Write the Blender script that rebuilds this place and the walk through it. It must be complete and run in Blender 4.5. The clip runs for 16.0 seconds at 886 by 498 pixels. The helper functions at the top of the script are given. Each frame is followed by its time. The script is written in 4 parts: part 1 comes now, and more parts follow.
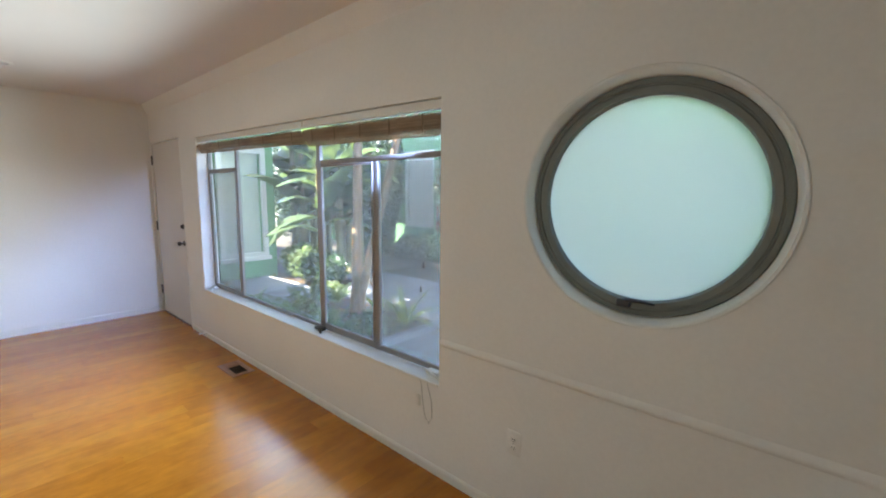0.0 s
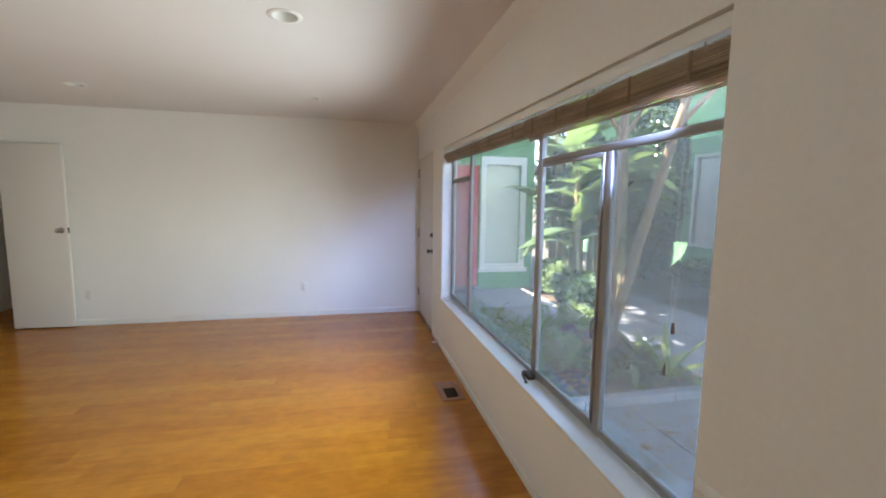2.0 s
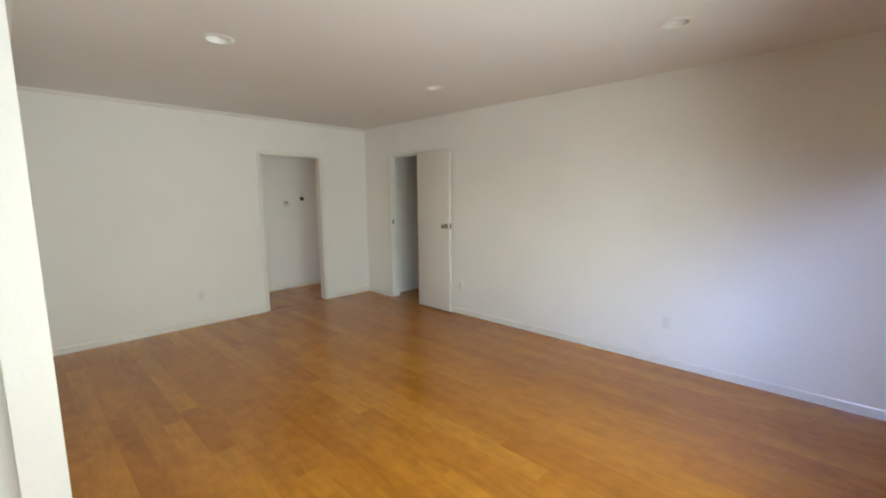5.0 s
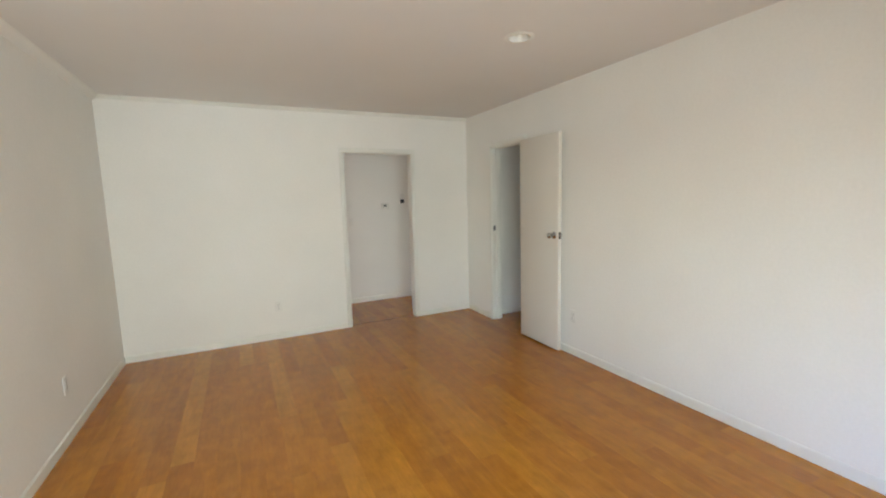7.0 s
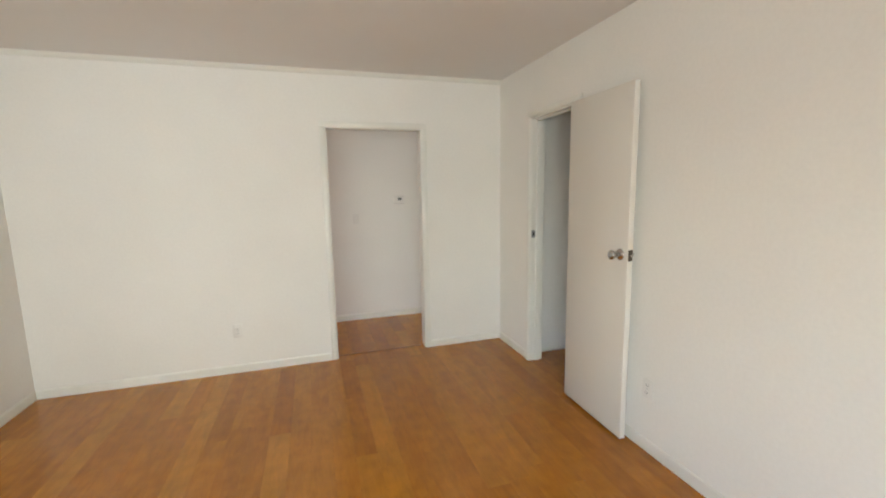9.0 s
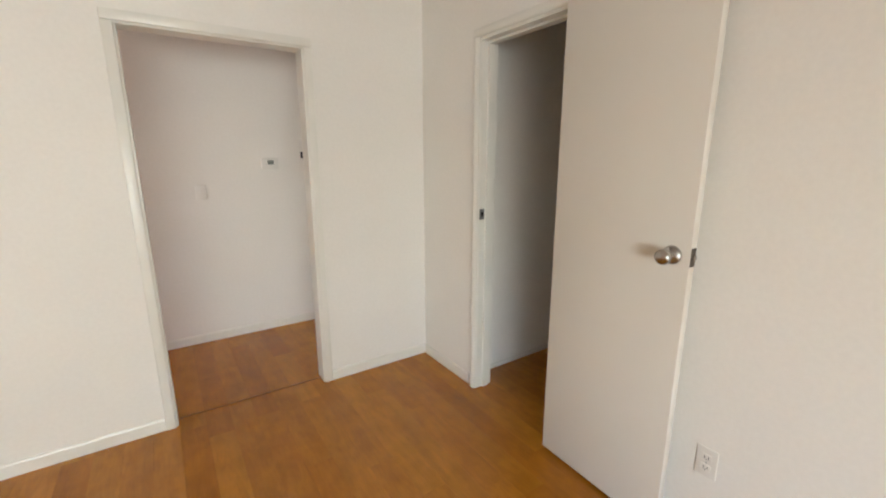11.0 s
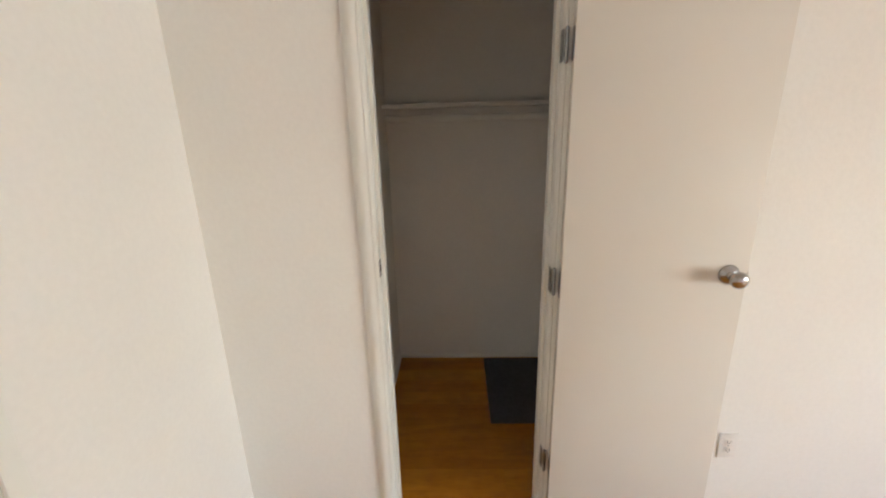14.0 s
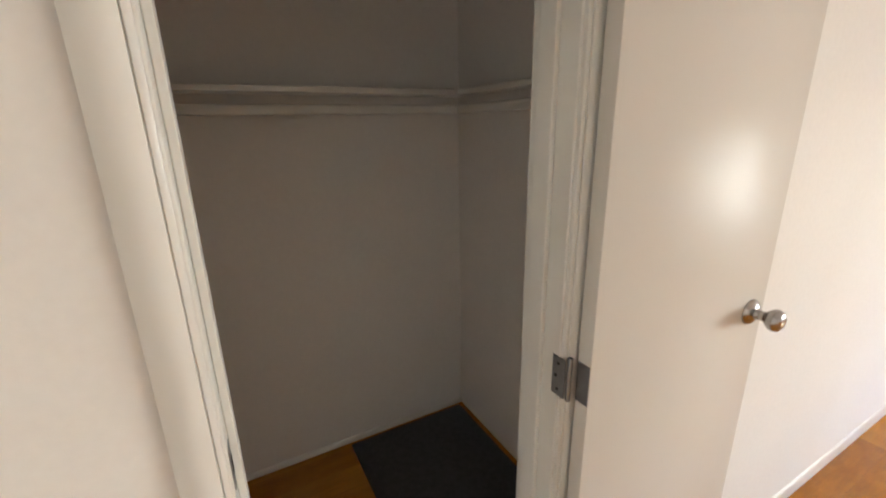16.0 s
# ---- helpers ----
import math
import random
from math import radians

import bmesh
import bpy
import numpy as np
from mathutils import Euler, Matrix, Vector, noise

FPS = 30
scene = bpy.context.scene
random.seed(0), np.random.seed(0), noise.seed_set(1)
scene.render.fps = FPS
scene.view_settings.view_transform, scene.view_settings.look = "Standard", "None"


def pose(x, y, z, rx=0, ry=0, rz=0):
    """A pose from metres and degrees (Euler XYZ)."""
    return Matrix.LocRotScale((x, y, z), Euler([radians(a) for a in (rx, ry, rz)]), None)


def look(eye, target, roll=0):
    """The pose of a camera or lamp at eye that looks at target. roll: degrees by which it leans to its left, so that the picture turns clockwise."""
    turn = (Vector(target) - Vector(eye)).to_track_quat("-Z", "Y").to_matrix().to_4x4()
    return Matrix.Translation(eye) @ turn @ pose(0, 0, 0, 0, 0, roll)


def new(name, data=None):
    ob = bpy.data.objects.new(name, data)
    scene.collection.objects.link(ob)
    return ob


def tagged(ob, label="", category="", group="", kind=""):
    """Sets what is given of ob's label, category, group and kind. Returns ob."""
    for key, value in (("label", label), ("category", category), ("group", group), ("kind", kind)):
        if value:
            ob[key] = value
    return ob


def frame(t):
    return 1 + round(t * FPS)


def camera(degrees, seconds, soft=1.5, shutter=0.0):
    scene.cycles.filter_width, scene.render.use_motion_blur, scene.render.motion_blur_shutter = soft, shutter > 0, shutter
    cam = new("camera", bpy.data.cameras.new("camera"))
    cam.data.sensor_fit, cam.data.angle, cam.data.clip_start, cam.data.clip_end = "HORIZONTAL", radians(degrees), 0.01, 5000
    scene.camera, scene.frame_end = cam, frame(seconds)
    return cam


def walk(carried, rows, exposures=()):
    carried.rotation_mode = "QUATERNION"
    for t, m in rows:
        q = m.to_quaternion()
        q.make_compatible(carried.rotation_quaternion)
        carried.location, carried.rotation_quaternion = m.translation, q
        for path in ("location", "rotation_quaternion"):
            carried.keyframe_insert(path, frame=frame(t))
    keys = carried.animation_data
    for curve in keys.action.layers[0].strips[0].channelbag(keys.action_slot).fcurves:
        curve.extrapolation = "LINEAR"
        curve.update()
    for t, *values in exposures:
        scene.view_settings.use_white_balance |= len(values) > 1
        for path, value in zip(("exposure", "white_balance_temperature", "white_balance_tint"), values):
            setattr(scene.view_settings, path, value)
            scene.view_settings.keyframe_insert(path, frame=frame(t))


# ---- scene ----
cam = camera(93.7, 16.0, 2.0)
EXPOSURES = [(0.0, 3.62, 6400, 14), (1.0, 3.52, 6450, 14), (2.0, 3.47, 6550, 16), (3.5, 3.42, 7050, 18), (5.0, 3.56, 6750, 15), (8.0, 3.90, 6900, 17), (11.0, 4.10, 7100, 22), (13.0, 4.29, 7050, 23), (16.0, 4.44, 7150, 25)]
PATH = [
    (0, (0.514, 0.796, 1.486), (-0.788, 2.291, 1.22), 0.5),
    (0.5, (0.411, 0.949, 1.47), (-1.065, 2.275, 1.217), 0.5),
    (1, (0.331, 1.137, 1.456), (-1.332, 2.222, 1.217), 0.7),
    (1.5, (0.226, 1.29, 1.449), (-1.601, 2.073, 1.223), 0.8),
    (2, (0.031, 1.434, 1.463), (-1.909, 1.865, 1.244), 0.7),
    (2.5, (-0.156, 1.575, 1.456), (-2.143, 1.628, 1.241), 0.7),
    (3, (-0.358, 1.738, 1.454), (-2.322, 1.425, 1.24), 0.8),
    (3.5, (-0.609, 1.832, 1.465), (-2.488, 1.183, 1.239), 0.5),
    (4, (-0.936, 1.829, 1.486), (-2.689, 0.897, 1.251), 0.1),
    (4.5, (-1.271, 1.851, 1.483), (-2.874, 0.679, 1.244), -0.3),
    (5, (-1.597, 1.859, 1.501), (-3.028, 0.487, 1.242), -0.5),
    (7.5, (-3.067, 1.058, 1.481), (-3.824, -0.778, 1.247), -1.6),
    (8, (-3.387, 0.798, 1.48), (-4.029, -1.081, 1.242), -1.4),
    (8.5, (-3.598, 0.514, 1.5), (-4.16, -1.388, 1.24), -1.2),
    (11, (-3.946, -0.992, 1.444), (-5.035, -2.612, 1.008), -0.1),
    (11.5, (-4.018, -1.304, 1.456), (-5.304, -2.767, 1.001), 0.1),
    (12, (-3.969, -1.608, 1.494), (-5.476, -2.847, 1.054), 0.8),
    (12.5, (-3.976, -1.897, 1.516), (-5.643, -2.919, 1.094), 0.8),
    (13, (-4.023, -2.176, 1.575), (-5.822, -2.926, 1.124), 0.7),
    (13.5, (-4.036, -2.407, 1.587), (-5.929, -2.817, 1.086), -0.3),
    (14, (-4.076, -2.579, 1.598), (-5.992, -2.653, 1.028), -1.5),
    (14.5, (-4.265, -2.647, 1.582), (-6.154, -2.445, 0.955), -1.8),
    (15, (-4.527, -2.668, 1.547), (-6.354, -2.233, 0.859), -1.8),
    (15.2, (-4.616, -2.684, 1.539), (-6.415, -2.152, 0.846), -1.7),
    (15.5, (-4.747, -2.743, 1.549), (-6.497, -2.051, 0.873), -1.7),
    (16, (-4.904, -2.817, 1.57), (-6.592, -1.909, 1.001), -1.2),
]
walk(cam, [(t, look(eye, target, roll)) for t, eye, target, roll in PATH], EXPOSURES)

# ---------- world, sun, exposure ----------
SUN_ELEV, SUN_AZ = 59.0, 184.0
world = bpy.data.worlds.new("sky")
scene.world = world
world.use_nodes = True
wn = world.node_tree.nodes
sky = wn.new("ShaderNodeTexSky")
sky.sky_type, sky.sun_disc = "NISHITA", False
sky.sun_elevation, sky.sun_rotation = radians(SUN_ELEV), radians(SUN_AZ)
wn["Background"].inputs["Strength"].default_value = 0.15
world.node_tree.links.new(sky.outputs["Color"], wn["Background"].inputs["Color"])
sun_data = bpy.data.lights.new("sun", "SUN")
sun_data.energy, sun_data.angle, sun_data.color = 5.0, radians(0.5), (1.0, 0.95, 0.86)
sun_ob = new("sun", sun_data)
# the sun stands behind the house, so that the courtyard front lies in shade
sx, sy = math.sin(radians(SUN_AZ)), math.cos(radians(SUN_AZ))
sun_ob.matrix_basis = look((20 * sx, 20 * sy, 20 * math.tan(radians(SUN_ELEV))), (0, 0, 0))


# daylight through the picture window: the sky over each of its four lights, and the low open sky along the house front
DAYLIGHT = [("window_daylight", (0.74, 1.04), e, (0.84, 1.0, 0.98), 141, (x, 2.340, 1.20), (x + 0.08, 0.0, 1.06)) for x, e in ((-3.58, 1.55), (-2.80, 1.70), (-2.02, 1.30), (-1.24, 0.90))]
DAYLIGHT.append(("window_low_sky", (0.025, 0.025), 0.62, (0.36, 0.54, 1.0), 43, (-0.905, 2.404, 1.797), (-5.45, 1.28, 0.55)))
# added lamp in an assumed, unseen side-room opening; brightens the dark hall
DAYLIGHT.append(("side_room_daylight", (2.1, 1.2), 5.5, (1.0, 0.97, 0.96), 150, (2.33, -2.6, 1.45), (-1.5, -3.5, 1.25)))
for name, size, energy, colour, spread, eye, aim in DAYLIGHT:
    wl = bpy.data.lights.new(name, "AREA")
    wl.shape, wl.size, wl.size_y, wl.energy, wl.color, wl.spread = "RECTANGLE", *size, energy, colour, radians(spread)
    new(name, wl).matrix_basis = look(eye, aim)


# ---------- materials ----------
def mat(name, color, rough=0.5, var=0.06, scale=6.0, bump=0.0, bump_scale=60.0, metal=0.0, fine=0.0, spec=0.5, stretch=(1, 1, 1),
        rand=0.0, coat=0.0, rough_var=0.0):
    """A painted or plain surface: colour with broad and fine variation, and a fine relief."""
    m = bpy.data.materials.new(name)
    m.use_nodes = True
    n, l = m.node_tree.nodes, m.node_tree.links
    b = n["Principled BSDF"]
    tc = n.new("ShaderNodeTexCoord")
    mp = n.new("ShaderNodeMapping")
    mp.inputs["Scale"].default_value = stretch
    l.new(tc.outputs["Object"], mp.inputs["Vector"])
    n1 = n.new("ShaderNodeTexNoise")
    n1.inputs["Scale"].default_value, n1.inputs["Detail"].default_value = scale, 4
    l.new(mp.outputs["Vector"], n1.inputs["Vector"])
    n2 = n.new("ShaderNodeTexNoise")
    n2.inputs["Scale"].default_value, n2.inputs["Detail"].default_value = bump_scale, 5
    l.new(mp.outputs["Vector"], n2.inputs["Vector"])
    r = n.new("ShaderNodeMapRange")
    r.inputs["From Min"].default_value, r.inputs["From Max"].default_value = 0.3, 0.7
    r.inputs["To Min"].default_value, r.inputs["To Max"].default_value = 1 - var, 1 + var
    l.new(n1.outputs["Fac"], r.inputs["Value"])
    r2 = n.new("ShaderNodeMapRange")
    r2.inputs["From Min"].default_value, r2.inputs["From Max"].default_value = 0.3, 0.7
    r2.inputs["To Min"].default_value, r2.inputs["To Max"].default_value = 1 - fine, 1 + fine
    l.new(n2.outputs["Fac"], r2.inputs["Value"])
    mul = n.new("ShaderNodeMath")
    mul.operation = "MULTIPLY"
    l.new(r.outputs["Result"], mul.inputs[0])
    l.new(r2.outputs["Result"], mul.inputs[1])
    last = mul.outputs[0]
    if rand:
        oi = n.new("ShaderNodeObjectInfo")
        geo = n.new("ShaderNodeNewGeometry")
        add = n.new("ShaderNodeMath")
        add.operation = "ADD"
        l.new(oi.outputs["Random"], add.inputs[0])
        l.new(geo.outputs["Random Per Island"], add.inputs[1])
        fr = n.new("ShaderNodeMath")
        fr.operation = "FRACT"
        l.new(add.outputs[0], fr.inputs[0])
        r3 = n.new("ShaderNodeMapRange")
        r3.inputs["To Min"].default_value, r3.inputs["To Max"].default_value = 1 - rand, 1 + rand
        l.new(fr.outputs[0], r3.inputs["Value"])
        mul2 = n.new("ShaderNodeMath")
        mul2.operation = "MULTIPLY"
        l.new(last, mul2.inputs[0])
        l.new(r3.outputs["Result"], mul2.inputs[1])
        last = mul2.outputs[0]
    mix = n.new("ShaderNodeVectorMath")
    mix.operation = "SCALE"
    mix.inputs[0].default_value = color
    l.new(last, mix.inputs["Scale"])
    l.new(mix.outputs[0], b.inputs["Base Color"])
    b.inputs["Roughness"].default_value, b.inputs["Metallic"].default_value = rough, metal
    b.inputs["Specular IOR Level"].default_value, b.inputs["Coat Weight"].default_value = spec, coat
    if rough_var:
        r4 = n.new("ShaderNodeMapRange")
        r4.inputs["From Min"].default_value, r4.inputs["From Max"].default_value = 0.3, 0.7
        r4.inputs["To Min"].default_value, r4.inputs["To Max"].default_value = rough - rough_var, rough + rough_var
        l.new(n1.outputs["Fac"], r4.inputs["Value"])
        l.new(r4.outputs["Result"], b.inputs["Roughness"])
    if bump:
        bp = n.new("ShaderNodeBump")
        bp.inputs["Strength"].default_value, bp.inputs["Distance"].default_value = 1.0, bump
        l.new(n2.outputs["Fac"], bp.inputs["Height"])
        l.new(bp.outputs["Normal"], b.inputs["Normal"])
    return m


def wood_floor():
    """Varnished maple strips: each board has its own tone, a long grain and a few darker flecks."""
    m = bpy.data.materials.new("varnished_maple")
    m.use_nodes = True
    n, l = m.node_tree.nodes, m.node_tree.links
    b = n["Principled BSDF"]
    geo, oi = n.new("ShaderNodeNewGeometry"), n.new("ShaderNodeObjectInfo")
    add = n.new("ShaderNodeMath")
    l.new(oi.outputs["Random"], add.inputs[0])
    l.new(geo.outputs["Random Per Island"], add.inputs[1])
    fr = n.new("ShaderNodeMath")
    fr.operation = "FRACT"
    l.new(add.outputs[0], fr.inputs[0])
    # every board samples another part of the grain
    off = n.new("ShaderNodeVectorMath")
    off.operation = "MULTIPLY_ADD"
    comb = n.new("ShaderNodeCombineXYZ")
    for k in ("X", "Y", "Z"):
        l.new(fr.outputs[0], comb.inputs[k])
    l.new(comb.outputs[0], off.inputs[0])
    off.inputs[1].default_value = (13.0, 37.0, 71.0)
    l.new(geo.outputs["Position"], off.inputs[2])
    mp = n.new("ShaderNodeMapping")
    mp.inputs["Scale"].default_value = (1.0, 0.16, 1.0)
    l.new(off.outputs[0], mp.inputs["Vector"])
    g1 = n.new("ShaderNodeTexNoise")
    g1.inputs["Scale"].default_value, g1.inputs["Detail"].default_value, g1.inputs["Distortion"].default_value = 14.0, 5.0, 1.2
    l.new(mp.outputs[0], g1.inputs["Vector"])
    g2 = n.new("ShaderNodeTexNoise")
    g2.inputs["Scale"].default_value, g2.inputs["Detail"].default_value = 90.0, 4.0
    l.new(mp.outputs[0], g2.inputs["Vector"])
    tone = n.new("ShaderNodeValToRGB")
    cr = tone.color_ramp
    cr.elements[0].position, cr.elements[0].color = 0.0, (0.415, 0.147, 0.011, 1)
    cr.elements[1].position, cr.elements[1].color = 1.0, (0.545, 0.222, 0.021, 1)
    e = cr.elements.new(0.3)
    e.color = (0.462, 0.171, 0.014, 1)
    e = cr.elements.new(0.75)
    e.color = (0.492, 0.189, 0.016, 1)
    l.new(fr.outputs[0], tone.inputs["Fac"])
    gr = n.new("ShaderNodeMapRange")
    gr.inputs["From Min"].default_value, gr.inputs["From Max"].default_value = 0.3, 0.72
    gr.inputs["To Min"].default_value, gr.inputs["To Max"].default_value = 1.10, 0.85
    l.new(g1.outputs["Fac"], gr.inputs["Value"])
    gf = n.new("ShaderNodeMapRange")
    gf.inputs["From Min"].default_value, gf.inputs["From Max"].default_value = 0.3, 0.7
    gf.inputs["To Min"].default_value, gf.inputs["To Max"].default_value = 1.05, 0.93
    l.new(g2.outputs["Fac"], gf.inputs["Value"])
    mm = n.new("ShaderNodeMath")
    mm.operation = "MULTIPLY"
    l.new(gr.outputs[0], mm.inputs[0])
    l.new(gf.outputs[0], mm.inputs[1])
    blot = n.new("ShaderNodeTexNoise")
    blot.inputs["Scale"].default_value, blot.inputs["Detail"].default_value = 10.0, 4.0
    l.new(off.outputs[0], blot.inputs["Vector"])
    br = n.new("ShaderNodeMapRange")
    br.inputs["From Min"].default_value, br.inputs["From Max"].default_value = 0.35, 0.7
    br.inputs["To Min"].default_value, br.inputs["To Max"].default_value = 1.06, 0.88
    l.new(blot.outputs["Fac"], br.inputs["Value"])
    mb = n.new("ShaderNodeMath")
    mb.operation = "MULTIPLY"
    l.new(mm.outputs[0], mb.inputs[0])
    l.new(br.outputs[0], mb.inputs[1])
    mm = mb
    sc = n.new("ShaderNodeVectorMath")
    sc.operation = "SCALE"
    l.new(tone.outputs["Color"], sc.inputs[0])
    l.new(mm.outputs[0], sc.inputs["Scale"])
    l.new(sc.outputs[0], b.inputs["Base Color"])
    b.inputs["Specular IOR Level"].default_value = 0.44
    # worn varnish: gloss varies over the floor and the surface is never quite flat
    w = n.new("ShaderNodeTexNoise")
    w.inputs["Scale"].default_value, w.inputs["Detail"].default_value = 2.2, 6.0
    l.new(geo.outputs["Position"], w.inputs["Vector"])
    rr = n.new("ShaderNodeMapRange")
    rr.inputs["To Min"].default_value, rr.inputs["To Max"].default_value = 0.12, 0.25
    l.new(w.outputs["Fac"], rr.inputs["Value"])
    l.new(rr.outputs[0], b.inputs["Roughness"])
    bp = n.new("ShaderNodeBump")
    bp.inputs["Strength"].default_value, bp.inputs["Distance"].default_value = 1.0, 0.00025
    l.new(g1.outputs["Fac"], bp.inputs["Height"])
    l.new(bp.outputs["Normal"], b.inputs["Normal"])
    return m


def glass(name, tint=(0.97, 0.99, 0.98), dust=0.085):
    m = bpy.data.materials.new(name)
    m.use_nodes = True
    n, l = m.node_tree.nodes, m.node_tree.links
    n.remove(n["Principled BSDF"])
    tr, gl, fz, mx = n.new("ShaderNodeBsdfTransparent"), n.new("ShaderNodeBsdfGlossy"), n.new("ShaderNodeLayerWeight"), n.new("ShaderNodeMixShader")
    tr.inputs["Color"].default_value = (*tint, 1)
    gl.inputs["Roughness"].default_value = 0.01
    # thin glass: about 4 % of gloss seen straight on, rising at a slant
    pw, ma = n.new("ShaderNodeMath"), n.new("ShaderNodeMath")
    pw.operation, ma.operation = "POWER", "MULTIPLY_ADD"
    pw.inputs[1].default_value, ma.inputs[1].default_value, ma.inputs[2].default_value = 5.0, 0.6, 0.03
    fz.inputs["Blend"].default_value = 0.5
    l.new(fz.outputs["Facing"], pw.inputs[0])
    l.new(pw.outputs[0], ma.inputs[0])
    l.new(ma.outputs[0], mx.inputs[0])
    l.new(tr.outputs[0], mx.inputs[1])
    l.new(gl.outputs[0], mx.inputs[2])
    # a thin film of dust
    du, m2, nz, mr = n.new("ShaderNodeBsdfTranslucent"), n.new("ShaderNodeMixShader"), n.new("ShaderNodeTexNoise"), n.new("ShaderNodeMapRange")
    du.inputs["Color"].default_value = (0.8, 0.84, 0.84, 1)
    nz.inputs["Scale"].default_value, nz.inputs["Detail"].default_value = 2.5, 5
    mr.inputs["To Min"].default_value, mr.inputs["To Max"].default_value = dust * 0.5, dust * 1.5
    tco = n.new("ShaderNodeTexCoord")
    l.new(tco.outputs["Object"], nz.inputs["Vector"])
    l.new(nz.outputs["Fac"], mr.inputs["Value"])
    l.new(mr.outputs[0], m2.inputs[0])
    l.new(mx.outputs[0], m2.inputs[1])
    l.new(du.outputs[0], m2.inputs[2])
    l.new(m2.outputs[0], n["Material Output"].inputs["Surface"])
    return m


def frosted():
    m = bpy.data.materials.new("frosted_glass")
    m.use_nodes = True
    n, l = m.node_tree.nodes, m.node_tree.links
    n.remove(n["Principled BSDF"])
    tl, gl, mx = n.new("ShaderNodeBsdfTranslucent"), n.new("ShaderNodeBsdfGlossy"), n.new("ShaderNodeMixShader")
    tl.inputs["Color"].default_value = (0.75, 0.75, 0.64, 1)
    gl.inputs["Roughness"].default_value = 0.35
    mx.inputs[0].default_value = 0.05
    rf, m3 = n.new("ShaderNodeBsdfRefraction"), n.new("ShaderNodeMixShader")
    rf.inputs["Roughness"].default_value, rf.inputs["IOR"].default_value, rf.inputs["Color"].default_value = 0.62, 1.10, (0.76, 0.84, 0.80, 1)
    m3.inputs[0].default_value = 0.62
    l.new(tl.outputs[0], m3.inputs[1])
    l.new(rf.outputs[0], m3.inputs[2])
    l.new(m3.outputs[0], mx.inputs[1])
    l.new(gl.outputs[0], mx.inputs[2])
    l.new(mx.outputs[0], n["Material Output"].inputs["Surface"])
    return m


def screen_mesh():
    """Insect screen: a fine grey weave that lets most light pass."""
    m = bpy.data.materials.new("insect_screen")
    m.use_nodes = True
    n, l = m.node_tree.nodes, m.node_tree.links
    n.remove(n["Principled BSDF"])
    tr, df, mx = n.new("ShaderNodeBsdfTransparent"), n.new("ShaderNodeBsdfDiffuse"), n.new("ShaderNodeMixShader")
    df.inputs["Color"].default_value = (0.46, 0.51, 0.57, 1)
    mx.inputs[0].default_value = 0.30
    l.new(tr.outputs[0], mx.inputs[1])
    l.new(df.outputs[0], mx.inputs[2])
    l.new(mx.outputs[0], n["Material Output"].inputs["Surface"])
    return m


def leaf_mat(name, color, rand=0.35):
    m = mat(name, color, 0.24, spec=0.7, var=0.2, scale=3.0, rand=rand, fine=0.1, bump_scale=30)
    n, l = m.node_tree.nodes, m.node_tree.links
    b = n["Principled BSDF"]
    tl, mx = n.new("ShaderNodeBsdfTranslucent"), n.new("ShaderNodeMixShader")
    tl.inputs["Color"].default_value = (color[0] * 2.2, color[1] * 2.2, color[2] * 1.2, 1)
    mx.inputs[0].default_value = 0.3
    l.new(b.outputs[0], mx.inputs[1])
    l.new(tl.outputs[0], mx.inputs[2])
    l.new(mx.outputs[0], n["Material Output"].inputs["Surface"])
    return m


WALL = mat("white_wall_paint", (0.85, 0.83, 0.79), 0.7, spec=0.2, var=0.025, scale=1.3, bump=0.0006, bump_scale=55, fine=0.015)
CEIL = mat("white_ceiling_paint", (0.78, 0.75, 0.73), 0.7, var=0.02, scale=1.0, bump=0.0008, bump_scale=70)
TRIM = mat("gloss_white_trim", (0.80, 0.79, 0.74), 0.28, var=0.03, scale=5, bump=0.0003, bump_scale=40)
DOOR = mat("cream_door_paint", (0.74, 0.70, 0.64), 0.27, spec=0.04, var=0.02, scale=1.5, bump=0.0003, bump_scale=30)
FLOOR = wood_floor()
SEAM = mat("wooden_seam", (0.30, 0.115, 0.022), 0.4, var=0.15, scale=20)
SUB = mat("dark_subfloor", (0.10, 0.05, 0.02), 0.8)
NICKEL = mat("satin_nickel", (0.42, 0.41, 0.40), 0.25, metal=1.0, var=0.05, bump=0.00005, bump_scale=200)
STEEL = mat("zinc_steel", (0.34, 0.35, 0.36), 0.38, metal=1.0, var=0.1, scale=30)
BRONZE = mat("dark_bronze", (0.075, 0.058, 0.042), 0.45, metal=0.5, var=0.1)
ALU = mat("grey_painted_aluminium", (0.30, 0.28, 0.26), 0.45, var=0.06, scale=12, bump=0.0003, bump_scale=90)
DARKFRAME = mat("grey_green_frame", (0.17, 0.18, 0.16), 0.45, var=0.08, scale=10, bump=0.0002)
PLASTIC = mat("white_plastic", (0.80, 0.78, 0.74), 0.35, var=0.02)
BLACK = mat("black_plastic", (0.02, 0.022, 0.03), 0.3, var=0.1)
SCREENGREY = mat("grey_display", (0.22, 0.24, 0.23), 0.2, var=0.05)
# flat black: painted shade of slots, holes and duct; also dark screw heads
HOLE = mat("dark_slot", (0.02, 0.02, 0.02), 0.8)
BAMBOO = mat("brown_bamboo", (0.36, 0.27, 0.18), 0.6, var=0.25, scale=4, stretch=(1.0, 6, 6), rand=0.3, fine=0.12, bump=0.0005, bump_scale=120)
TAPE = mat("brown_blind_tape", (0.24, 0.17, 0.11), 0.8, var=0.1)
